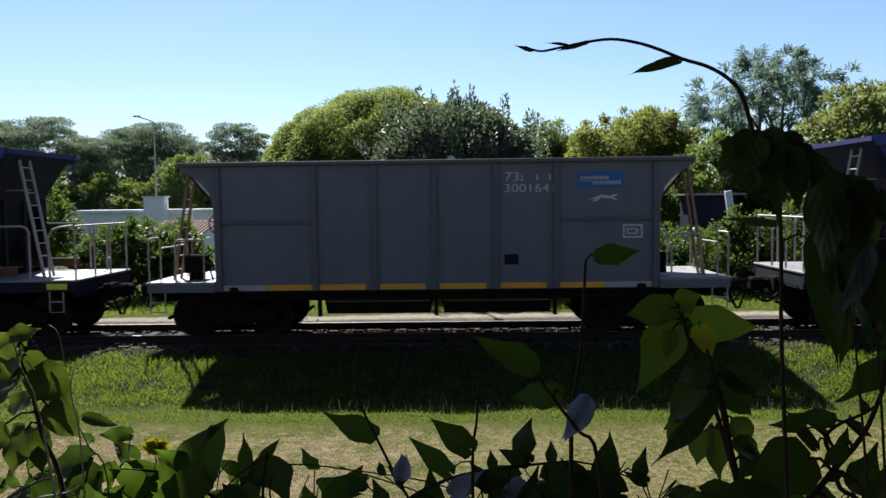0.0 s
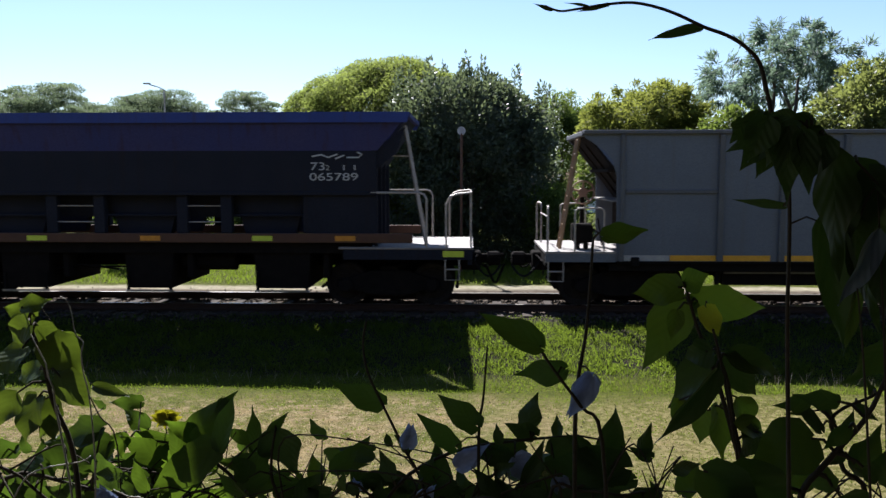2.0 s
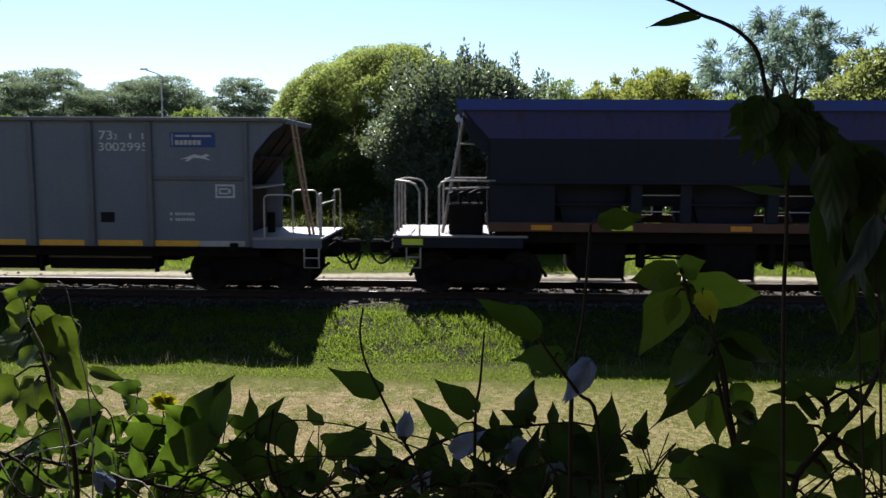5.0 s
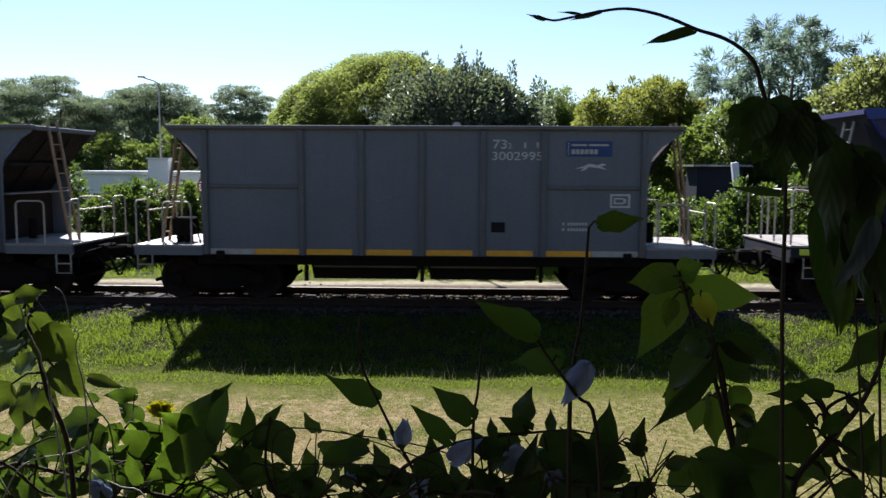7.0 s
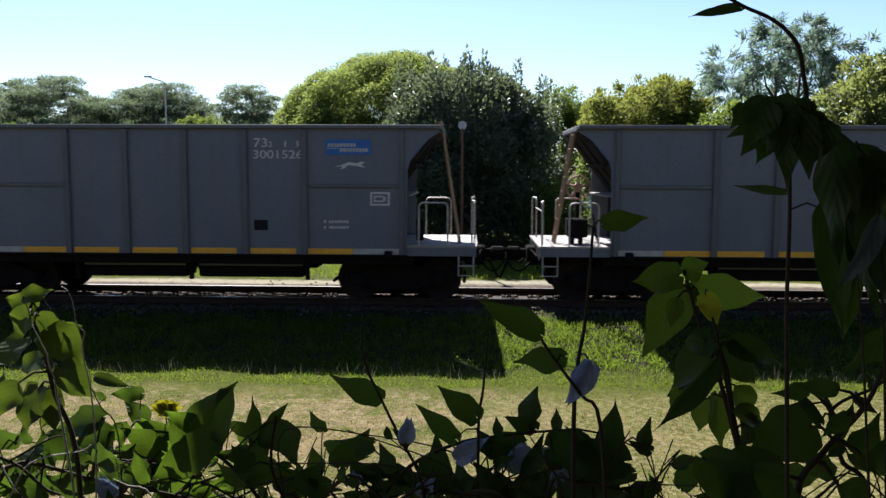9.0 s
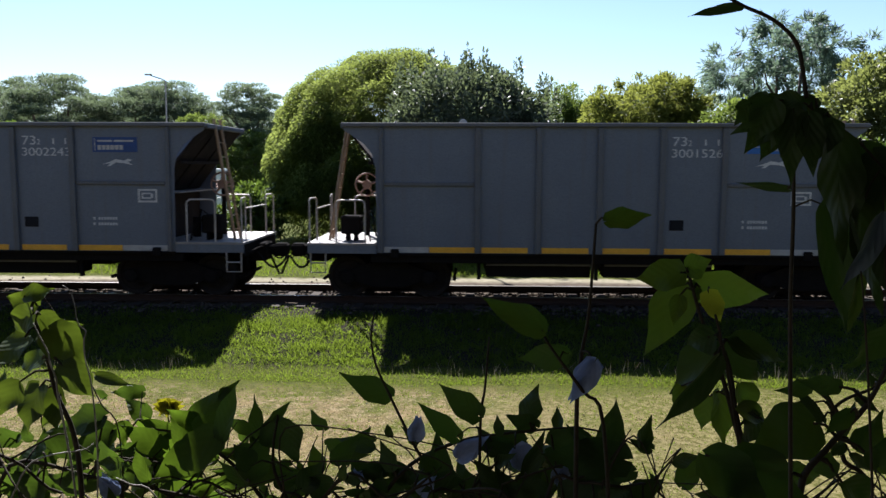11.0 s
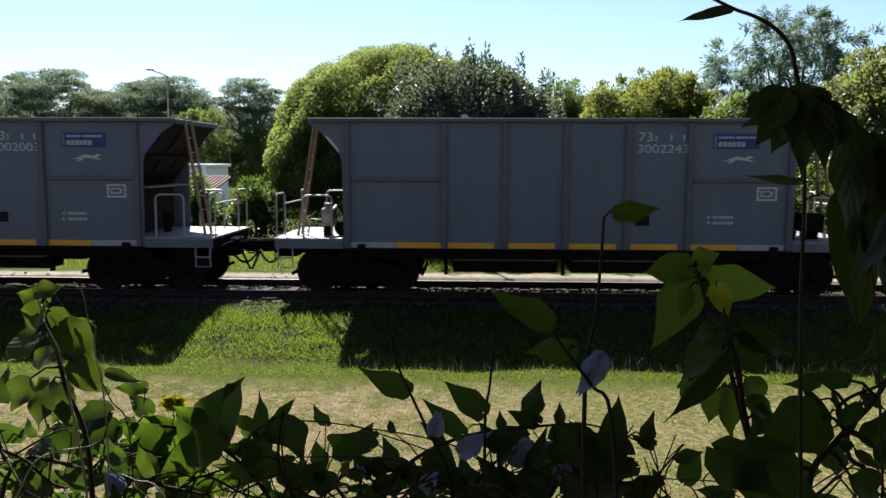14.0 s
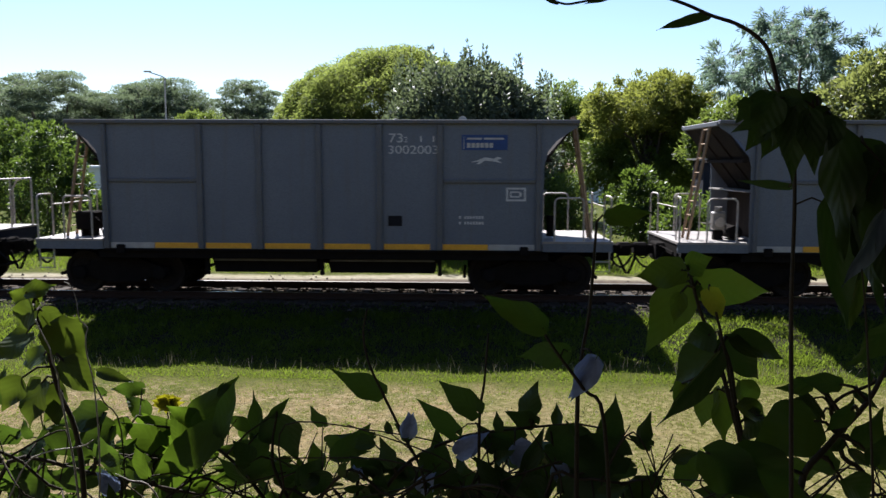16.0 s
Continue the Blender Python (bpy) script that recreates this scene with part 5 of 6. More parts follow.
vine('climbing_vine', 'green climbing vine with pale pointed leaves', LEAF_R, 'right', 0.004,
     [(0.35, 0.98, 2.341), (0.343, 0.98, 2.536), (0.331, 0.98, 2.594), (0.316, 0.98, 2.645), (0.304, 0.98, 2.681), (0.281, 0.98, 2.738), (0.266, 0.98, 2.787)],
     [(0.251, 0.958, 2.79, 0.2, 0.972, 2.777, 0.045),
      (0.264, 0.996, 2.769, 0.22, 0.986, 2.678, 0.058),
      (0.262, 0.98, 2.792, 0.293, 0.978, 2.804, 0.035),
      (0.283, 0.989, 2.768, 0.382, 1.001, 2.756, 0.051),
      (0.25, 0.956, 2.762, 0.238, 0.937, 2.728, 0.023),
      (0.303, 1.0, 2.626, 0.291, 0.997, 2.582, 0.035),
      (0.316, 0.996, 2.633, 0.312, 0.976, 2.565, 0.042),
      (0.332, 0.977, 2.65, 0.349, 0.986, 2.606, 0.038),
      (0.326, 0.964, 2.623, 0.373, 0.982, 2.6, 0.03),
      (0.268, 1.004, 2.638, 0.259, 0.985, 2.605, 0.031)],
     [])
# leaves beside the stem take the shaded copy, so their shade is coloured in
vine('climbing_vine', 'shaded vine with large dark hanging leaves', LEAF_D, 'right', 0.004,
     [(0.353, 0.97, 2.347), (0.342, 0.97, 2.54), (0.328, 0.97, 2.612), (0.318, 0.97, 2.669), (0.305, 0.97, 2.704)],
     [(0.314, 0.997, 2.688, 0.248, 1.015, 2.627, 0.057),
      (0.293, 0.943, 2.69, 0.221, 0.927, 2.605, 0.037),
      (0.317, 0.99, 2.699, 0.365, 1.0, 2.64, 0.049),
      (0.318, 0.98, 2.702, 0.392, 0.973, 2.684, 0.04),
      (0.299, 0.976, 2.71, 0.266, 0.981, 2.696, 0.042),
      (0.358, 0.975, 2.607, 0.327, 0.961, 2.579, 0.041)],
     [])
vine('twiggy_vine', 'dark twiggy vine with narrow reddish leaves', LEAF_D, 'calm', 0.0035,
     [(0.453, 0.9, 2.391), (0.457, 0.9, 2.549), (0.429, 0.9, 2.583), (0.421, 0.9, 2.616), (0.412, 0.9, 2.639), (0.425, 0.9, 2.655), (0.456, 0.9, 2.669), (0.474, 0.9, 2.682)],
     [(0.394, 0.884, 2.635, 0.362, 0.886, 2.677, 0.016),
      (0.387, 0.892, 2.654, 0.357, 0.896, 2.649, 0.008),
      (0.428, 0.908, 2.61, 0.436, 0.89, 2.656, 0.018),
      (0.421, 0.871, 2.603, 0.454, 0.884, 2.576, 0.014),
      (0.421, 0.886, 2.608, 0.398, 0.875, 2.597, 0.016),
      (0.471, 0.93, 2.661, 0.463, 0.929, 2.682, 0.013),
      (0.448, 0.92, 2.653, 0.477, 0.919, 2.634, 0.014),
      (0.419, 0.908, 2.635, 0.397, 0.894, 2.67, 0.01)],
     [])
vine('dry_tendril', 'pale dry vine stem bare of leaves', LEAF_L, 'left', 0.0015,
     [(-0.466, 0.9, 2.371), (-0.47, 0.9, 2.527), (-0.48, 0.9, 2.61), (-0.486, 0.9, 2.65), (-0.487, 0.9, 2.669), (-0.493, 0.9, 2.684), (-0.495, 0.9, 2.699), (-0.502, 0.9, 2.714), (-0.511, 0.9, 2.734)],
     [],
     [])
vine('dry_tendril', 'pale dry vine stem bare of leaves', LEAF_L, 'left', 0.0011,
     [(-0.456, 0.9, 2.371), (-0.442, 0.9, 2.548), (-0.444, 0.9, 2.651), (-0.451, 0.9, 2.691), (-0.452, 0.9, 2.713), (-0.449, 0.9, 2.725), (-0.458, 0.9, 2.735), (-0.461, 0.9, 2.758), (-0.466, 0.9, 2.773), (-0.474, 0.9, 2.779)],
     [],
     [])
vine('dry_tendril', 'pale dry vine stem bare of leaves', LEAF_L, 'calm', 0.0014,
     [(-0.597, 0.92, 2.43), (-0.549, 0.92, 2.538), (-0.52, 0.92, 2.564), (-0.471, 0.92, 2.574), (-0.457, 0.92, 2.582)],
     [],
     [])
vine('dry_tendril', 'pale dry vine stem bare of leaves', LEAF_L, 'calm', 0.0014,
     [(-0.338, 0.92, 2.398), (-0.382, 0.92, 2.516), (-0.414, 0.92, 2.532), (-0.431, 0.92, 2.54)],
     [],
     [])
vine('vine_shoot', 'vine shoot with one bright yellowing leaf', LEAF_Y, 'right', 0.003,
     [(0.364, 0.96, 2.353), (0.343, 0.96, 2.501), (0.308, 0.96, 2.686), (0.285, 0.96, 2.769)],
     [(0.281, 0.944, 2.767, 0.302, 0.962, 2.722, 0.029)],
     [])
vine('broadleaf_vine', 'dark broad-leaved vine in deep shade', LEAF_G, 'right', 0.005,
     [(0.378, 0.85, 2.419), (0.359, 0.85, 2.562), (0.386, 0.85, 2.614), (0.426, 0.85, 2.664), (0.447, 0.85, 2.714)],
     [(0.369, 0.848, 2.642, 0.298, 0.843, 2.61, 0.067),
      (0.273, 0.828, 2.606, 0.362, 0.843, 2.559, 0.076),
      (0.247, 0.82, 2.615, 0.314, 0.82, 2.568, 0.058),
      (0.375, 0.874, 2.676, 0.332, 0.857, 2.674, 0.022),
      (0.396, 0.853, 2.682, 0.353, 0.858, 2.686, 0.024),
      (0.395, 0.822, 2.663, 0.366, 0.818, 2.64, 0.02),
      (0.456, 0.862, 2.746, 0.408, 0.86, 2.696, 0.04),
      (0.423, 0.864, 2.609, 0.448, 0.85, 2.649, 0.037),
      (0.434, 0.834, 2.601, 0.44, 0.819, 2.644, 0.041),
      (0.394, 0.85, 2.588, 0.363, 0.867, 2.607, 0.03),
      (0.406, 0.855, 2.574, 0.447, 0.866, 2.544, 0.042)],
     [])
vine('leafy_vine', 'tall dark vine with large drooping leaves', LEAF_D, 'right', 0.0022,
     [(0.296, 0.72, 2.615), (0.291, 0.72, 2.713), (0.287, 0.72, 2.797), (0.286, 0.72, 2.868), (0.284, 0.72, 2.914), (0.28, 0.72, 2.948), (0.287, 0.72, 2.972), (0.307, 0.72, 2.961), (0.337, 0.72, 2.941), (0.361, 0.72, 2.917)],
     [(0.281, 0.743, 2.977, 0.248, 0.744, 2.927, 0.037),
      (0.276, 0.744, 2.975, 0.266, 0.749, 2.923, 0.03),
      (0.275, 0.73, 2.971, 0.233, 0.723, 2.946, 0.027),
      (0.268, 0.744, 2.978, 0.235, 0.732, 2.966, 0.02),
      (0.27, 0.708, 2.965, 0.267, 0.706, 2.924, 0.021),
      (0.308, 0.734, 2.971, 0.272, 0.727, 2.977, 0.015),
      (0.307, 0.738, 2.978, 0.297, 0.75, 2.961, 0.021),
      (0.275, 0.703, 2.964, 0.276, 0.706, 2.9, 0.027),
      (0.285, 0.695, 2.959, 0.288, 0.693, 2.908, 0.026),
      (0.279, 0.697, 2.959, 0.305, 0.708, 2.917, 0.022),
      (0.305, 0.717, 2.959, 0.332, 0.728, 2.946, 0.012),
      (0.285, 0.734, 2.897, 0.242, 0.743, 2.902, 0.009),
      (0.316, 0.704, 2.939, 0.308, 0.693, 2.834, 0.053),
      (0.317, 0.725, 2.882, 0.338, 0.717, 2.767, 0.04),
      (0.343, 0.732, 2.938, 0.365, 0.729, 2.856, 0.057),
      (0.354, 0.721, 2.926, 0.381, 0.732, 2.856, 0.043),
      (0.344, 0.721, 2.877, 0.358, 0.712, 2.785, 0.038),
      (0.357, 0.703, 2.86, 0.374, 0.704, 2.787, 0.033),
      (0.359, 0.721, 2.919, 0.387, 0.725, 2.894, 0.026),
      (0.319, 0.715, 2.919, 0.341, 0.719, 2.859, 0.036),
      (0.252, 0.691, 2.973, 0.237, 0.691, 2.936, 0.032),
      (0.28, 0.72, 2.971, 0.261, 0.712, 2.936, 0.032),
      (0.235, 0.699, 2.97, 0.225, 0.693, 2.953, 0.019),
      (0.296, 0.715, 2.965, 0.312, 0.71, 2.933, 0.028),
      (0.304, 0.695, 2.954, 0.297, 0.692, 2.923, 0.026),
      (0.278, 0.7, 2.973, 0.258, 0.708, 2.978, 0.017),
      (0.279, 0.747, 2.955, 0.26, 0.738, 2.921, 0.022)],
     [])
vine('hanging_leaf', 'single pale-backed leaf hanging in shade', LEAF_P, 'right', 0.0015,
     [(0.375, 0.7, 2.625), (0.366, 0.7, 2.75), (0.359, 0.7, 2.831), (0.355, 0.7, 2.877)],
     [(0.351, 0.695, 2.878, 0.329, 0.698, 2.808, 0.025)],
     [])
vine('hanging_leaf', 'narrow light green leaf hanging by a thin stalk', LEAF_L, 'right', 0.0014,
     [(0.36, 0.7, 2.625), (0.349, 0.7, 2.74), (0.342, 0.7, 2.801), (0.338, 0.7, 2.827)],
     [(0.345, 0.713, 2.825, 0.332, 0.706, 2.765, 0.016)],
     [])
vine('arching_twig', 'thin arching vine tip with narrow young leaves', LEAF_D, 'twig', 0.002,
     [(0.267, 0.72, 2.968), (0.261, 0.72, 2.988), (0.253, 0.72, 3.011), (0.239, 0.72, 3.025), (0.222, 0.72, 3.034), (0.202, 0.72, 3.04), (0.18, 0.72, 3.049), (0.16, 0.72, 3.055), (0.138, 0.72, 3.058), (0.113, 0.72, 3.055), (0.089, 0.72, 3.05), (0.075, 0.72, 3.048), (0.062, 0.72, 3.052)],
     [(0.198, 0.72, 3.039, 0.155, 0.72, 3.028, 0.012),
      (0.069, 0.72, 3.048, 0.052, 0.72, 3.054, 0.004),
      (0.116, 0.72, 3.055, 0.09, 0.72, 3.048, 0.005),
      (0.101, 0.72, 3.053, 0.079, 0.72, 3.056, 0.003)],
     [])
vine('slender_vine', 'slender vine stem with a drooping pale blue flower', LEAF_B, 'right', 0.0035,
     [(0.133, 0.95, 2.354), (0.129, 0.95, 2.602), (0.132, 0.95, 2.679), (0.141, 0.95, 2.742), (0.147, 0.95, 2.849)],
     [(0.158, 0.936, 2.853, 0.212, 0.943, 2.862, 0.029)],
     [(0.146, 0.93, 2.686, 0.118, 0.92, 2.644, 0.039)])
vine('curving_vine', 'curving vine shoot with dark oval leaves', LEAF_G, 'right', 0.003,
     [(0.173, 0.92, 2.373), (0.157, 0.92, 2.612), (0.132, 0.92, 2.653), (0.095, 0.92, 2.703), (0.075, 0.92, 2.737)],
     [(0.081, 0.896, 2.73, 0.01, 0.905, 2.765, 0.038),
      (0.113, 0.929, 2.696, 0.055, 0.947, 2.687, 0.038)],
     [])
vine('upright_shoot', 'slim upright shoot with one oval leaf', LEAF_G, 'sway', 0.0028,
     [(-0.054, 1.05, 2.373), (-0.062, 1.05, 2.486), (-0.091, 1.05, 2.549), (-0.121, 1.05, 2.612), (-0.138, 1.05, 2.651), (-0.144, 1.05, 2.689), (-0.139, 1.05, 2.722)],
     [(-0.123, 1.078, 2.599, -0.189, 1.058, 2.634, 0.038),
      (-0.08, 1.064, 2.538, -0.1, 1.05, 2.561, 0.02)],
     [(-0.082, 1.03, 2.555, -0.078, 1.02, 2.587, 0.03)])
vine('upright_shoot', 'slim upright shoot with paired oval leaves', LEAF_G, 'calm', 0.0028,
     [(0.014, 1.05, 2.374), (0.013, 1.05, 2.566), (0.019, 1.05, 2.621), (0.024, 1.05, 2.691)],
     [(0.009, 1.042, 2.586, -0.042, 1.041, 2.626, 0.038),
      (-0.019, 1.045, 2.554, -0.072, 1.043, 2.604, 0.03)],
     [])
vine('garden_vine', 'tangled vine with dark heart-shaped leaves and pale blue flowers', LEAF_D, 'still', 0.0035,
     [(-0.176, 1.08, 2.355), (-0.103, 1.08, 2.481), (-0.024, 1.08, 2.532), (0.063, 1.08, 2.549), (0.149, 1.08, 2.558)],
     [(-0.133, 1.081, 2.523, -0.195, 1.094, 2.532, 0.025),
      (-0.039, 1.108, 2.458, -0.048, 1.099, 2.547, 0.042),
      (0.079, 1.096, 2.562, 0.092, 1.104, 2.612, 0.036),
      (0.091, 1.09, 2.554, 0.046, 1.074, 2.58, 0.031),
      (0.04, 1.052, 2.557, 0.036, 1.047, 2.583, 0.016),
      (0.191, 1.095, 2.513, 0.205, 1.085, 2.596, 0.047),
      (0.114, 1.08, 2.529, 0.197, 1.073, 2.529, 0.077),
      (0.145, 1.101, 2.485, 0.09, 1.119, 2.519, 0.055),
      (0.234, 1.074, 2.533, 0.254, 1.094, 2.573, 0.026),
      (-0.107, 1.054, 2.504, -0.122, 1.066, 2.541, 0.027),
      (-0.085, 1.103, 2.472, -0.136, 1.089, 2.502, 0.031),
      (0.032, 1.092, 2.528, 0.072, 1.095, 2.51, 0.034),
      (-0.147, 1.107, 2.469, -0.177, 1.096, 2.503, 0.031)],
     [(-0.016, 1.06, 2.519, 0.017, 1.05, 2.547, 0.038),
      (0.062, 1.06, 2.532, 0.092, 1.05, 2.506, 0.049),
      (0.121, 1.06, 2.485, 0.15, 1.05, 2.507, 0.051),
      (-0.152, 1.06, 2.484, -0.161, 1.05, 2.504, 0.021),
      (-0.066, 1.06, 2.466, -0.05, 1.05, 2.494, 0.034),
      (0.167, 1.06, 2.478, 0.138, 1.05, 2.501, 0.043),
      (0.031, 1.06, 2.475, 0.058, 1.05, 2.496, 0.034)])
vine('garden_vine', 'sunlit vine with broad green leaves and a yellow flower', LEAF_B, 'calm', 0.0035,
     [(-0.236, 1.06, 2.364), (-0.306, 1.06, 2.478), (-0.368, 1.06, 2.534), (-0.407, 1.06, 2.549), (-0.486, 1.06, 2.556)],
     [(-0.39, 1.041, 2.552, -0.321, 1.047, 2.627, 0.046),
      (-0.368, 1.05, 2.557, -0.414, 1.038, 2.589, 0.033),
      (-0.338, 1.059, 2.613, -0.336, 1.059, 2.576, 0.021),
      (-0.292, 1.059, 2.545, -0.295, 1.057, 2.607, 0.026),
      (-0.27, 1.046, 2.573, -0.242, 1.036, 2.603, 0.016),
      (-0.383, 1.072, 2.537, -0.452, 1.064, 2.467, 0.073),
      (-0.336, 1.07, 2.489, -0.353, 1.082, 2.439, 0.046),
      (-0.463, 1.082, 2.559, -0.443, 1.1, 2.516, 0.038),
      (-0.474, 1.044, 2.569, -0.471, 1.034, 2.537, 0.033),
      (-0.412, 1.074, 2.548, -0.473, 1.077, 2.56, 0.03),
      (-0.335, 1.0, 2.565, -0.415, 0.985, 2.504, 0.055),
      (-0.325, 1.0, 2.562, -0.299, 0.985, 2.644, 0.035),
      (-0.372, 1.0, 2.546, -0.387, 0.985, 2.593, 0.024),
      (-0.296, 1.0, 2.501, -0.329, 0.985, 2.545, 0.021)],
     [])
vine('garden_vine', 'vine with glossy dark leaves', LEAF_D, 'calm', 0.0035,
     [(-0.201, 1.04, 2.375), (-0.261, 1.04, 2.487), (-0.268, 1.04, 2.534), (-0.261, 1.04, 2.578)],
     [(-0.264, 1.051, 2.577, -0.239, 1.062, 2.506, 0.067),
      (-0.215, 1.041, 2.495, -0.177, 1.042, 2.467, 0.044),
      (-0.229, 1.034, 2.482, -0.202, 1.053, 2.514, 0.037),
      (-0.296, 1.027, 2.515, -0.314, 1.013, 2.551, 0.034)],
     [])
vine('garden_vine', 'low vine with broad dark shaded leaves', LEAF_D, 'still', 0.003,
     [(0.208, 1.02, 2.416), (0.196, 1.02, 2.478), (0.169, 1.02, 2.516), (0.131, 1.02, 2.527), (0.087, 1.02, 2.515), (0.042, 1.02, 2.498)],
     [(0.196, 0.993, 2.545, 0.087, 0.987, 2.553, 0.056),
      (0.172, 1.033, 2.509, 0.191, 1.019, 2.613, 0.045),
      (0.123, 1.002, 2.489, 0.198, 0.989, 2.517, 0.054),
      (0.186, 1.008, 2.489, 0.123, 1.013, 2.537, 0.048),
      (0.105, 1.008, 2.49, 0.053, 1.011, 2.501, 0.033),
      (0.208, 0.994, 2.496, 0.254, 1.005, 2.518, 0.033),
      (0.154, 0.998, 2.543, 0.13, 0.988, 2.589, 0.029),
      (0.043, 1.02, 2.484, 0.006, 1.031, 2.532, 0.029),
      (0.073, 1.036, 2.5, 0.102, 1.05, 2.565, 0.025)],
     [])
vine('yellow_flower', 'small bright yellow flower on a thin stalk', LEAF_G, 'calm', 0.002,
     [(-0.424, 1.09, 2.345), (-0.427, 1.09, 2.514), (-0.432, 1.09, 2.567)],
     [],
     [(-0.423, 1.07, 2.571, -0.416, 1.06, 2.599, 0.036)])
vine('climbing_vine', 'climbing vine with soft pale green leaves', LEAF_L, 'left', 0.004,
     [(-0.482, 0.93, 2.353), (-0.478, 0.93, 2.514), (-0.485, 0.93, 2.592), (-0.504, 0.93, 2.642), (-0.515, 0.93, 2.697), (-0.529, 0.93, 2.742), (-0.523, 0.93, 2.759)],
     [(-0.518, 0.91, 2.742, -0.555, 0.917, 2.724, 0.04),
      (-0.527, 0.938, 2.748, -0.562, 0.937, 2.758, 0.039),
      (-0.528, 0.913, 2.763, -0.496, 0.925, 2.769, 0.028),
      (-0.529, 0.948, 2.735, -0.492, 0.949, 2.713, 0.039),
      (-0.508, 0.93, 2.719, -0.459, 0.92, 2.681, 0.051),
      (-0.478, 0.9, 2.683, -0.446, 0.895, 2.644, 0.046),
      (-0.527, 0.935, 2.647, -0.546, 0.918, 2.594, 0.044),
      (-0.523, 0.948, 2.643, -0.505, 0.937, 2.593, 0.044),
      (-0.53, 0.914, 2.714, -0.555, 0.896, 2.678, 0.045),
      (-0.536, 0.96, 2.676, -0.578, 0.969, 2.666, 0.034),
      (-0.51, 0.953, 2.631, -0.535, 0.957, 2.59, 0.034),
      (-0.532, 0.902, 2.663, -0.554, 0.895, 2.624, 0.038)],
     [])
vine('tendril', 'wiry tendril with a small lance-shaped leaf', LEAF_L, 'left', 0.0011,
     [(-0.444, 0.97, 2.407), (-0.446, 0.97, 2.576), (-0.467, 0.97, 2.614), (-0.48, 0.97, 2.643), (-0.494, 0.97, 2.674), (-0.505, 0.97, 2.703), (-0.521, 0.97, 2.731), (-0.537, 0.97, 2.755)],
     [(-0.486, 0.997, 2.646, -0.432, 0.983, 2.636, 0.018),
      (-0.493, 0.941, 2.726, -0.482, 0.961, 2.72, 0.008)],
     [])
vine('garden_vine', 'low vine with broad shaded leaves', LEAF_G, 'calm', 0.004,
     [(-0.649, 1.0, 2.387), (-0.611, 1.0, 2.521), (-0.498, 1.0, 2.507), (-0.349, 1.0, 2.479)],
     [(-0.492, 1.025, 2.583, -0.563, 1.043, 2.557, 0.045),
      (-0.481, 1.024, 2.564, -0.532, 1.007, 2.536, 0.044),
      (-0.568, 1.006, 2.538, -0.617, 1.002, 2.516, 0.043),
      (-0.568, 1.002, 2.497, -0.598, 0.987, 2.472, 0.043),
      (-0.505, 0.982, 2.499, -0.555, 0.979, 2.514, 0.035),
      (-0.415, 0.983, 2.53, -0.456, 0.981, 2.508, 0.035),
      (-0.475, 0.971, 2.556, -0.429, 0.955, 2.526, 0.039),
      (-0.619, 1.013, 2.508, -0.589, 1.009, 2.47, 0.043)],
     [(-0.46, 0.98, 2.493, -0.476, 0.97, 2.519, 0.034)])
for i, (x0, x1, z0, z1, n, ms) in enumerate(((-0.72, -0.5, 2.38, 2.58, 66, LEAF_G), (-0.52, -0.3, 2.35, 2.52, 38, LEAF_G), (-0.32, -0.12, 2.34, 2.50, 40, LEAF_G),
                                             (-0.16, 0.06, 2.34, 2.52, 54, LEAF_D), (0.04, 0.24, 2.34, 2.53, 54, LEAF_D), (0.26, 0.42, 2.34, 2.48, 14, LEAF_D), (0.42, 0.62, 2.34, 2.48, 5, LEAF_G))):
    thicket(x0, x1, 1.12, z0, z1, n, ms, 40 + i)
for i, (x0, x1, z1, n, ms) in enumerate(((-0.66, -0.42, 2.57, 18, LEAF_G), (-0.46, -0.24, 2.55, 14, LEAF_B), (-0.26, -0.05, 2.54, 13, LEAF_G), (-0.06, 0.14, 2.54, 16, LEAF_D),
                                         (0.10, 0.28, 2.53, 14, LEAF_D), (0.26, 0.44, 2.51, 4, LEAF_G), (0.40, 0.6, 2.52, 3, LEAF_G))):
    thicket(x0, x1, 1.0, 2.42, z1, n, ms, 60 + i, 1.35)


# ---- what moves ----
# travel of the train along the track, seconds and metres
TRAVEL = [(0, -30.55), (0.5, -28.40), (1, -26.32), (1.5, -24.25), (2, -22.14), (2.5, -20.07), (3, -18.0), (3.5, -15.88), (4, -13.70),
          (6.5, -3.07), (7, -0.91), (7.5, 1.30), (8, 3.44), (8.5, 5.58), (9, 7.74), (11.5, 18.78), (12, 20.92), (12.5, 23.10), (13, 25.29),
          (13.5, 27.5), (14, 29.77), (14.5, 31.94), (15, 34.11), (15.5, 36.28), (16, 38.45)]


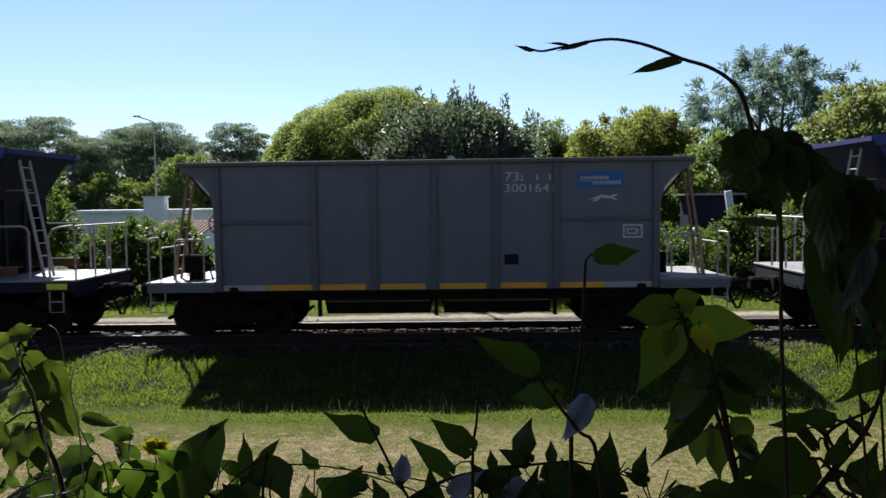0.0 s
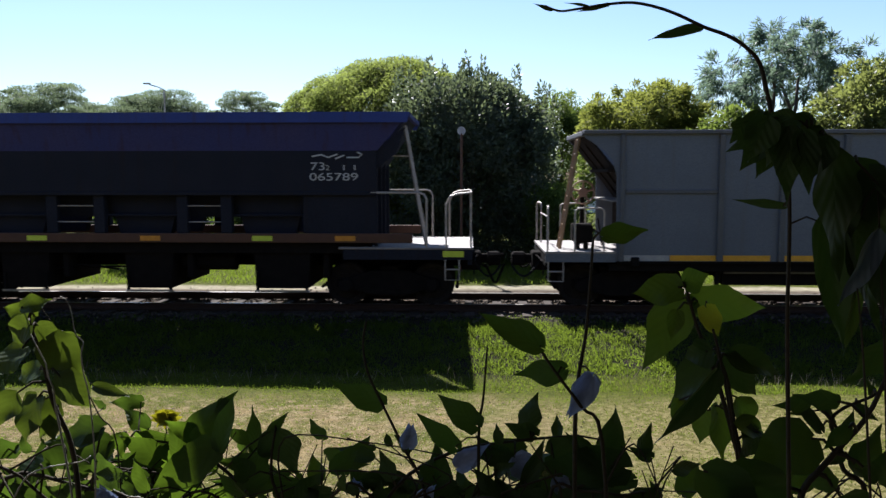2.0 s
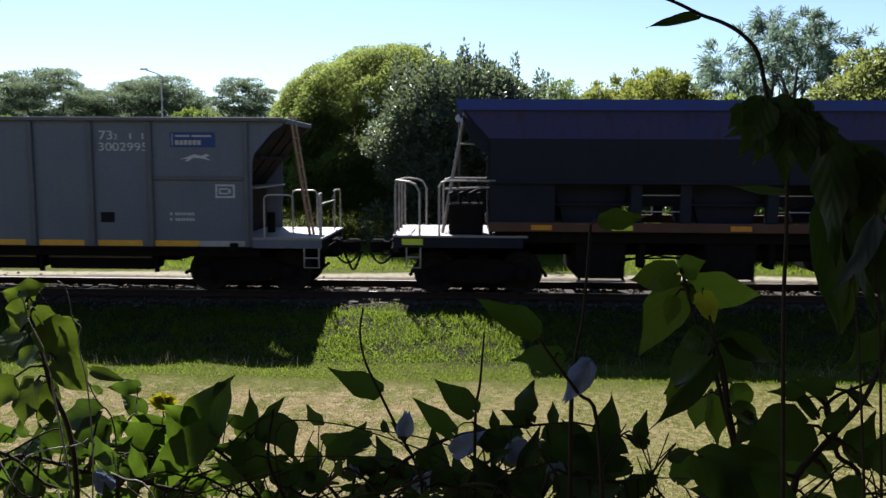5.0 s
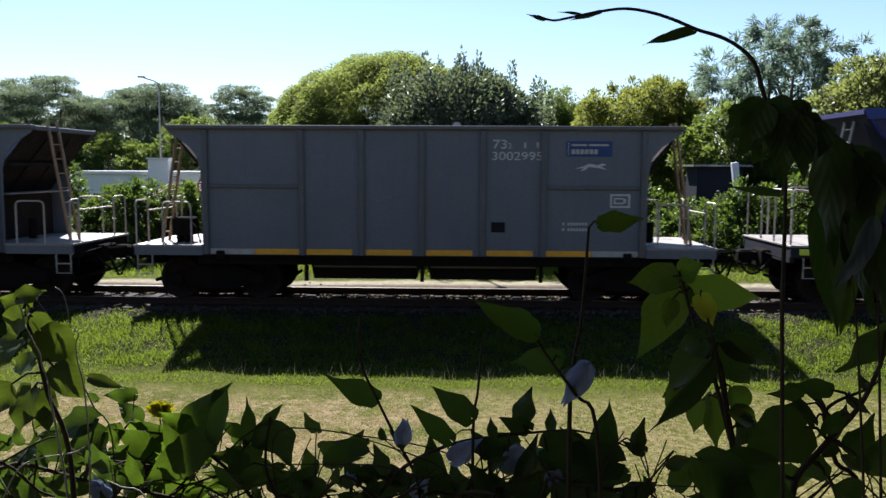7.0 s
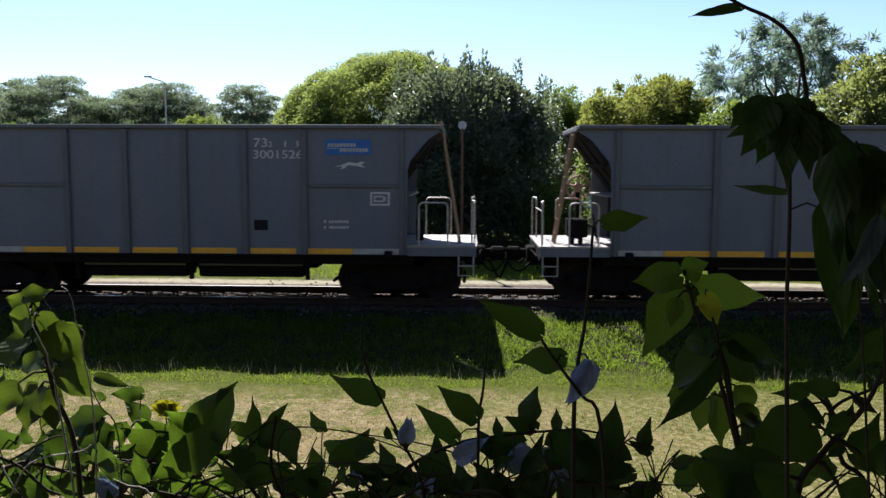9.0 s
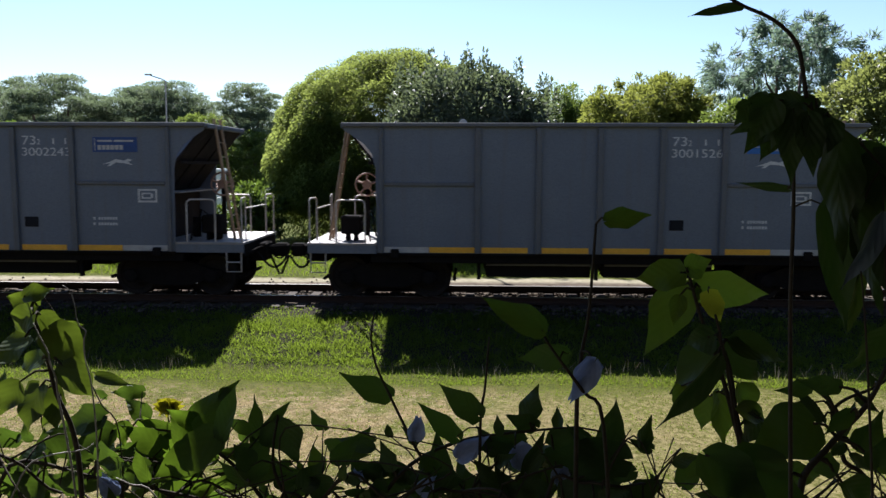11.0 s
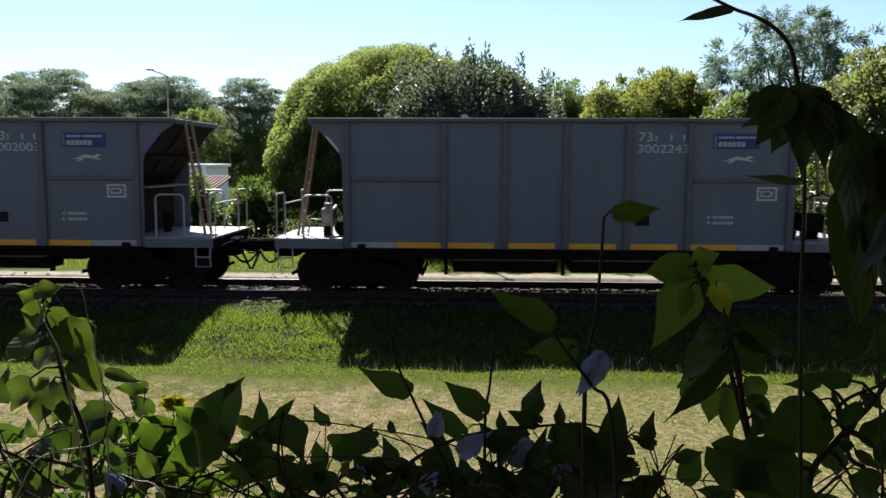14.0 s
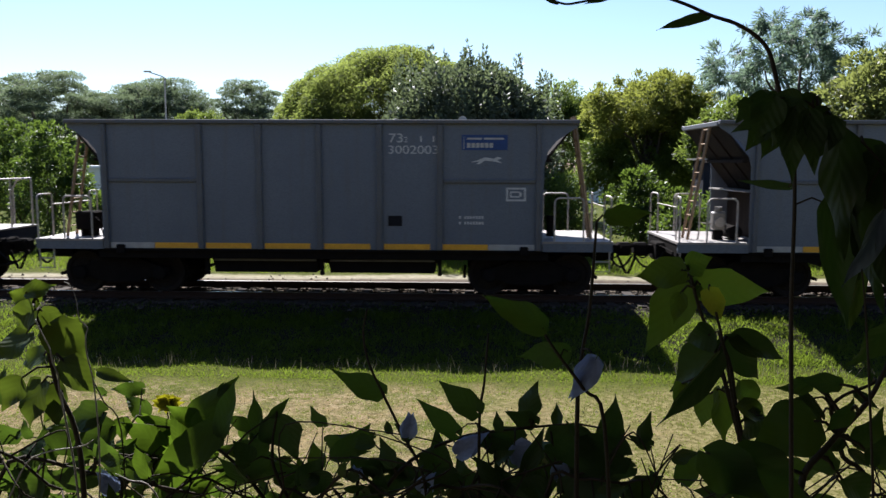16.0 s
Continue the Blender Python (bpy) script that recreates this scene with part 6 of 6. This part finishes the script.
def motions():
    for w, off in wagons:
        walk(w, [(t, pose(s + off, TRACK, 0)) for t, s in TRAVEL])
        for o in w.children:
            if o.name.split(".")[0] == "wheel":
                rows = []
                x, y, z = o.location
                for i in range(129):
                    t = i / 8
                    s = float(np.interp(t, [a for a, _ in TRAVEL], [b for _, b in TRAVEL]))
                    rows.append((t, pose(x, y, z, 0, math.degrees(s / WHEEL_R), 0)))
                walk(o, rows)
    # wind: seconds, shift to the side and up in millimetres
    calm = [(0, -1, 4), (0.5, 0, -2), (1, -2, -3), (1.5, -4, -1), (2, -1, -4), (3, -1, -1), (4, -1, -1), (6.5, 0, 0), (9, -1, 0), (11.5, 1, -1), (12, 2, -1),
            (12.5, 8, -4), (13, 7, -3), (13.5, 6, -3), (14, 5, -3), (14.5, 3, -3), (15, 1, -1), (16, 0, 0)]
    still = [(t, a * 0.25, b * 0.5) for t, a, b in calm]
    left = [(0, -1, 3), (0.5, -1, -3), (1, -3, -3), (1.5, -5, -1), (2, -2, -3), (3, -1, 0), (4, -2, -2), (6.5, 0, 0), (9, -1, 0), (11.5, 0, -2), (12, 7, -5),
            (12.5, 15, -4), (13, 12, -4), (13.5, 13, -3), (14, 9, -3), (14.5, 7, -2), (15, 9, -2), (16, 2, 0)]
    right = [(0, 1, -3), (0.5, 1, -9), (1, -2, -9), (1.5, -5, -6), (2, -1, -9), (3, 0, -6), (4, -1, -6), (6.5, -1, -3), (7, 0, 0), (9, -2, 0), (11.5, 1, 1), (12, 1, 1),
             (12.5, 10, 4), (13, 9, 4), (13.5, 5, 0), (14, 8, 3), (14.5, 5, 2), (15, 4, 1), (16, 2, 0)]
    sway = [(0, 0), (6.5, 0), (8, 0.05), (9, -0.04), (11.5, 0.2), (12, 0.1), (12.5, 0.65), (13, 0.73), (13.5, 0.3), (14, 0.6), (14.5, 0.43), (15, 0.23), (15.5, 0.17), (16, 0)]
    # seconds, millimetres aside and up, degrees
    lift = [(0, -4, 1, 0.5), (0.5, -0, 1, 2.0), (1, -1, 4, 2.5), (1.5, -1, 3, 2.5), (2, -1, 2, 3.0), (2.5, 2, 3, 3.4), (3, 2, 7, 2.5), (3.5, 2, 5, 3.0), (4, 0, 2, 3.0), (6.5, -3, 4, 1.5), (7, 0, -0, 0.0), (7.5, 11, 7, -2.0), (8, 5, 10, 1.0),
            (8.5, 10, 10, 3.0), (9, 29, 12, 6.0), (11.5, 28, 9, 6.0), (12, 48, 6, 8.0), (12.5, 47, 3, -6.0), (13, 84, -9, 15.0), (13.5, 18, -3, 6.0), (14, 20, 7, 3.0), (14.5, 49, 4, 9.0), (15, 50, 2, 10.0), (15.5, 20, 0, 2.0), (16, 5, 5, 1.0)]
    for v, wind, root in vines:
        if wind == "twig":
            walk(v, [(t, Matrix.Translation(root + Vector((x, 0, z)) * 0.001) @ pose(0, 0, 0, 0, a, 0)) for t, x, z, a in lift])
        elif wind == "sway":
            walk(v, [(t, Matrix.Translation(root) @ pose(0, 0, 0, 0, a, 0)) for t, a in sway])
        else:
            walk(v, [(t, Matrix.Translation(root + Vector((a, 0, b)) * 0.001)) for t, a, b in {"calm": calm, "still": still, "left": left, "right": right}[wind]])


motions()
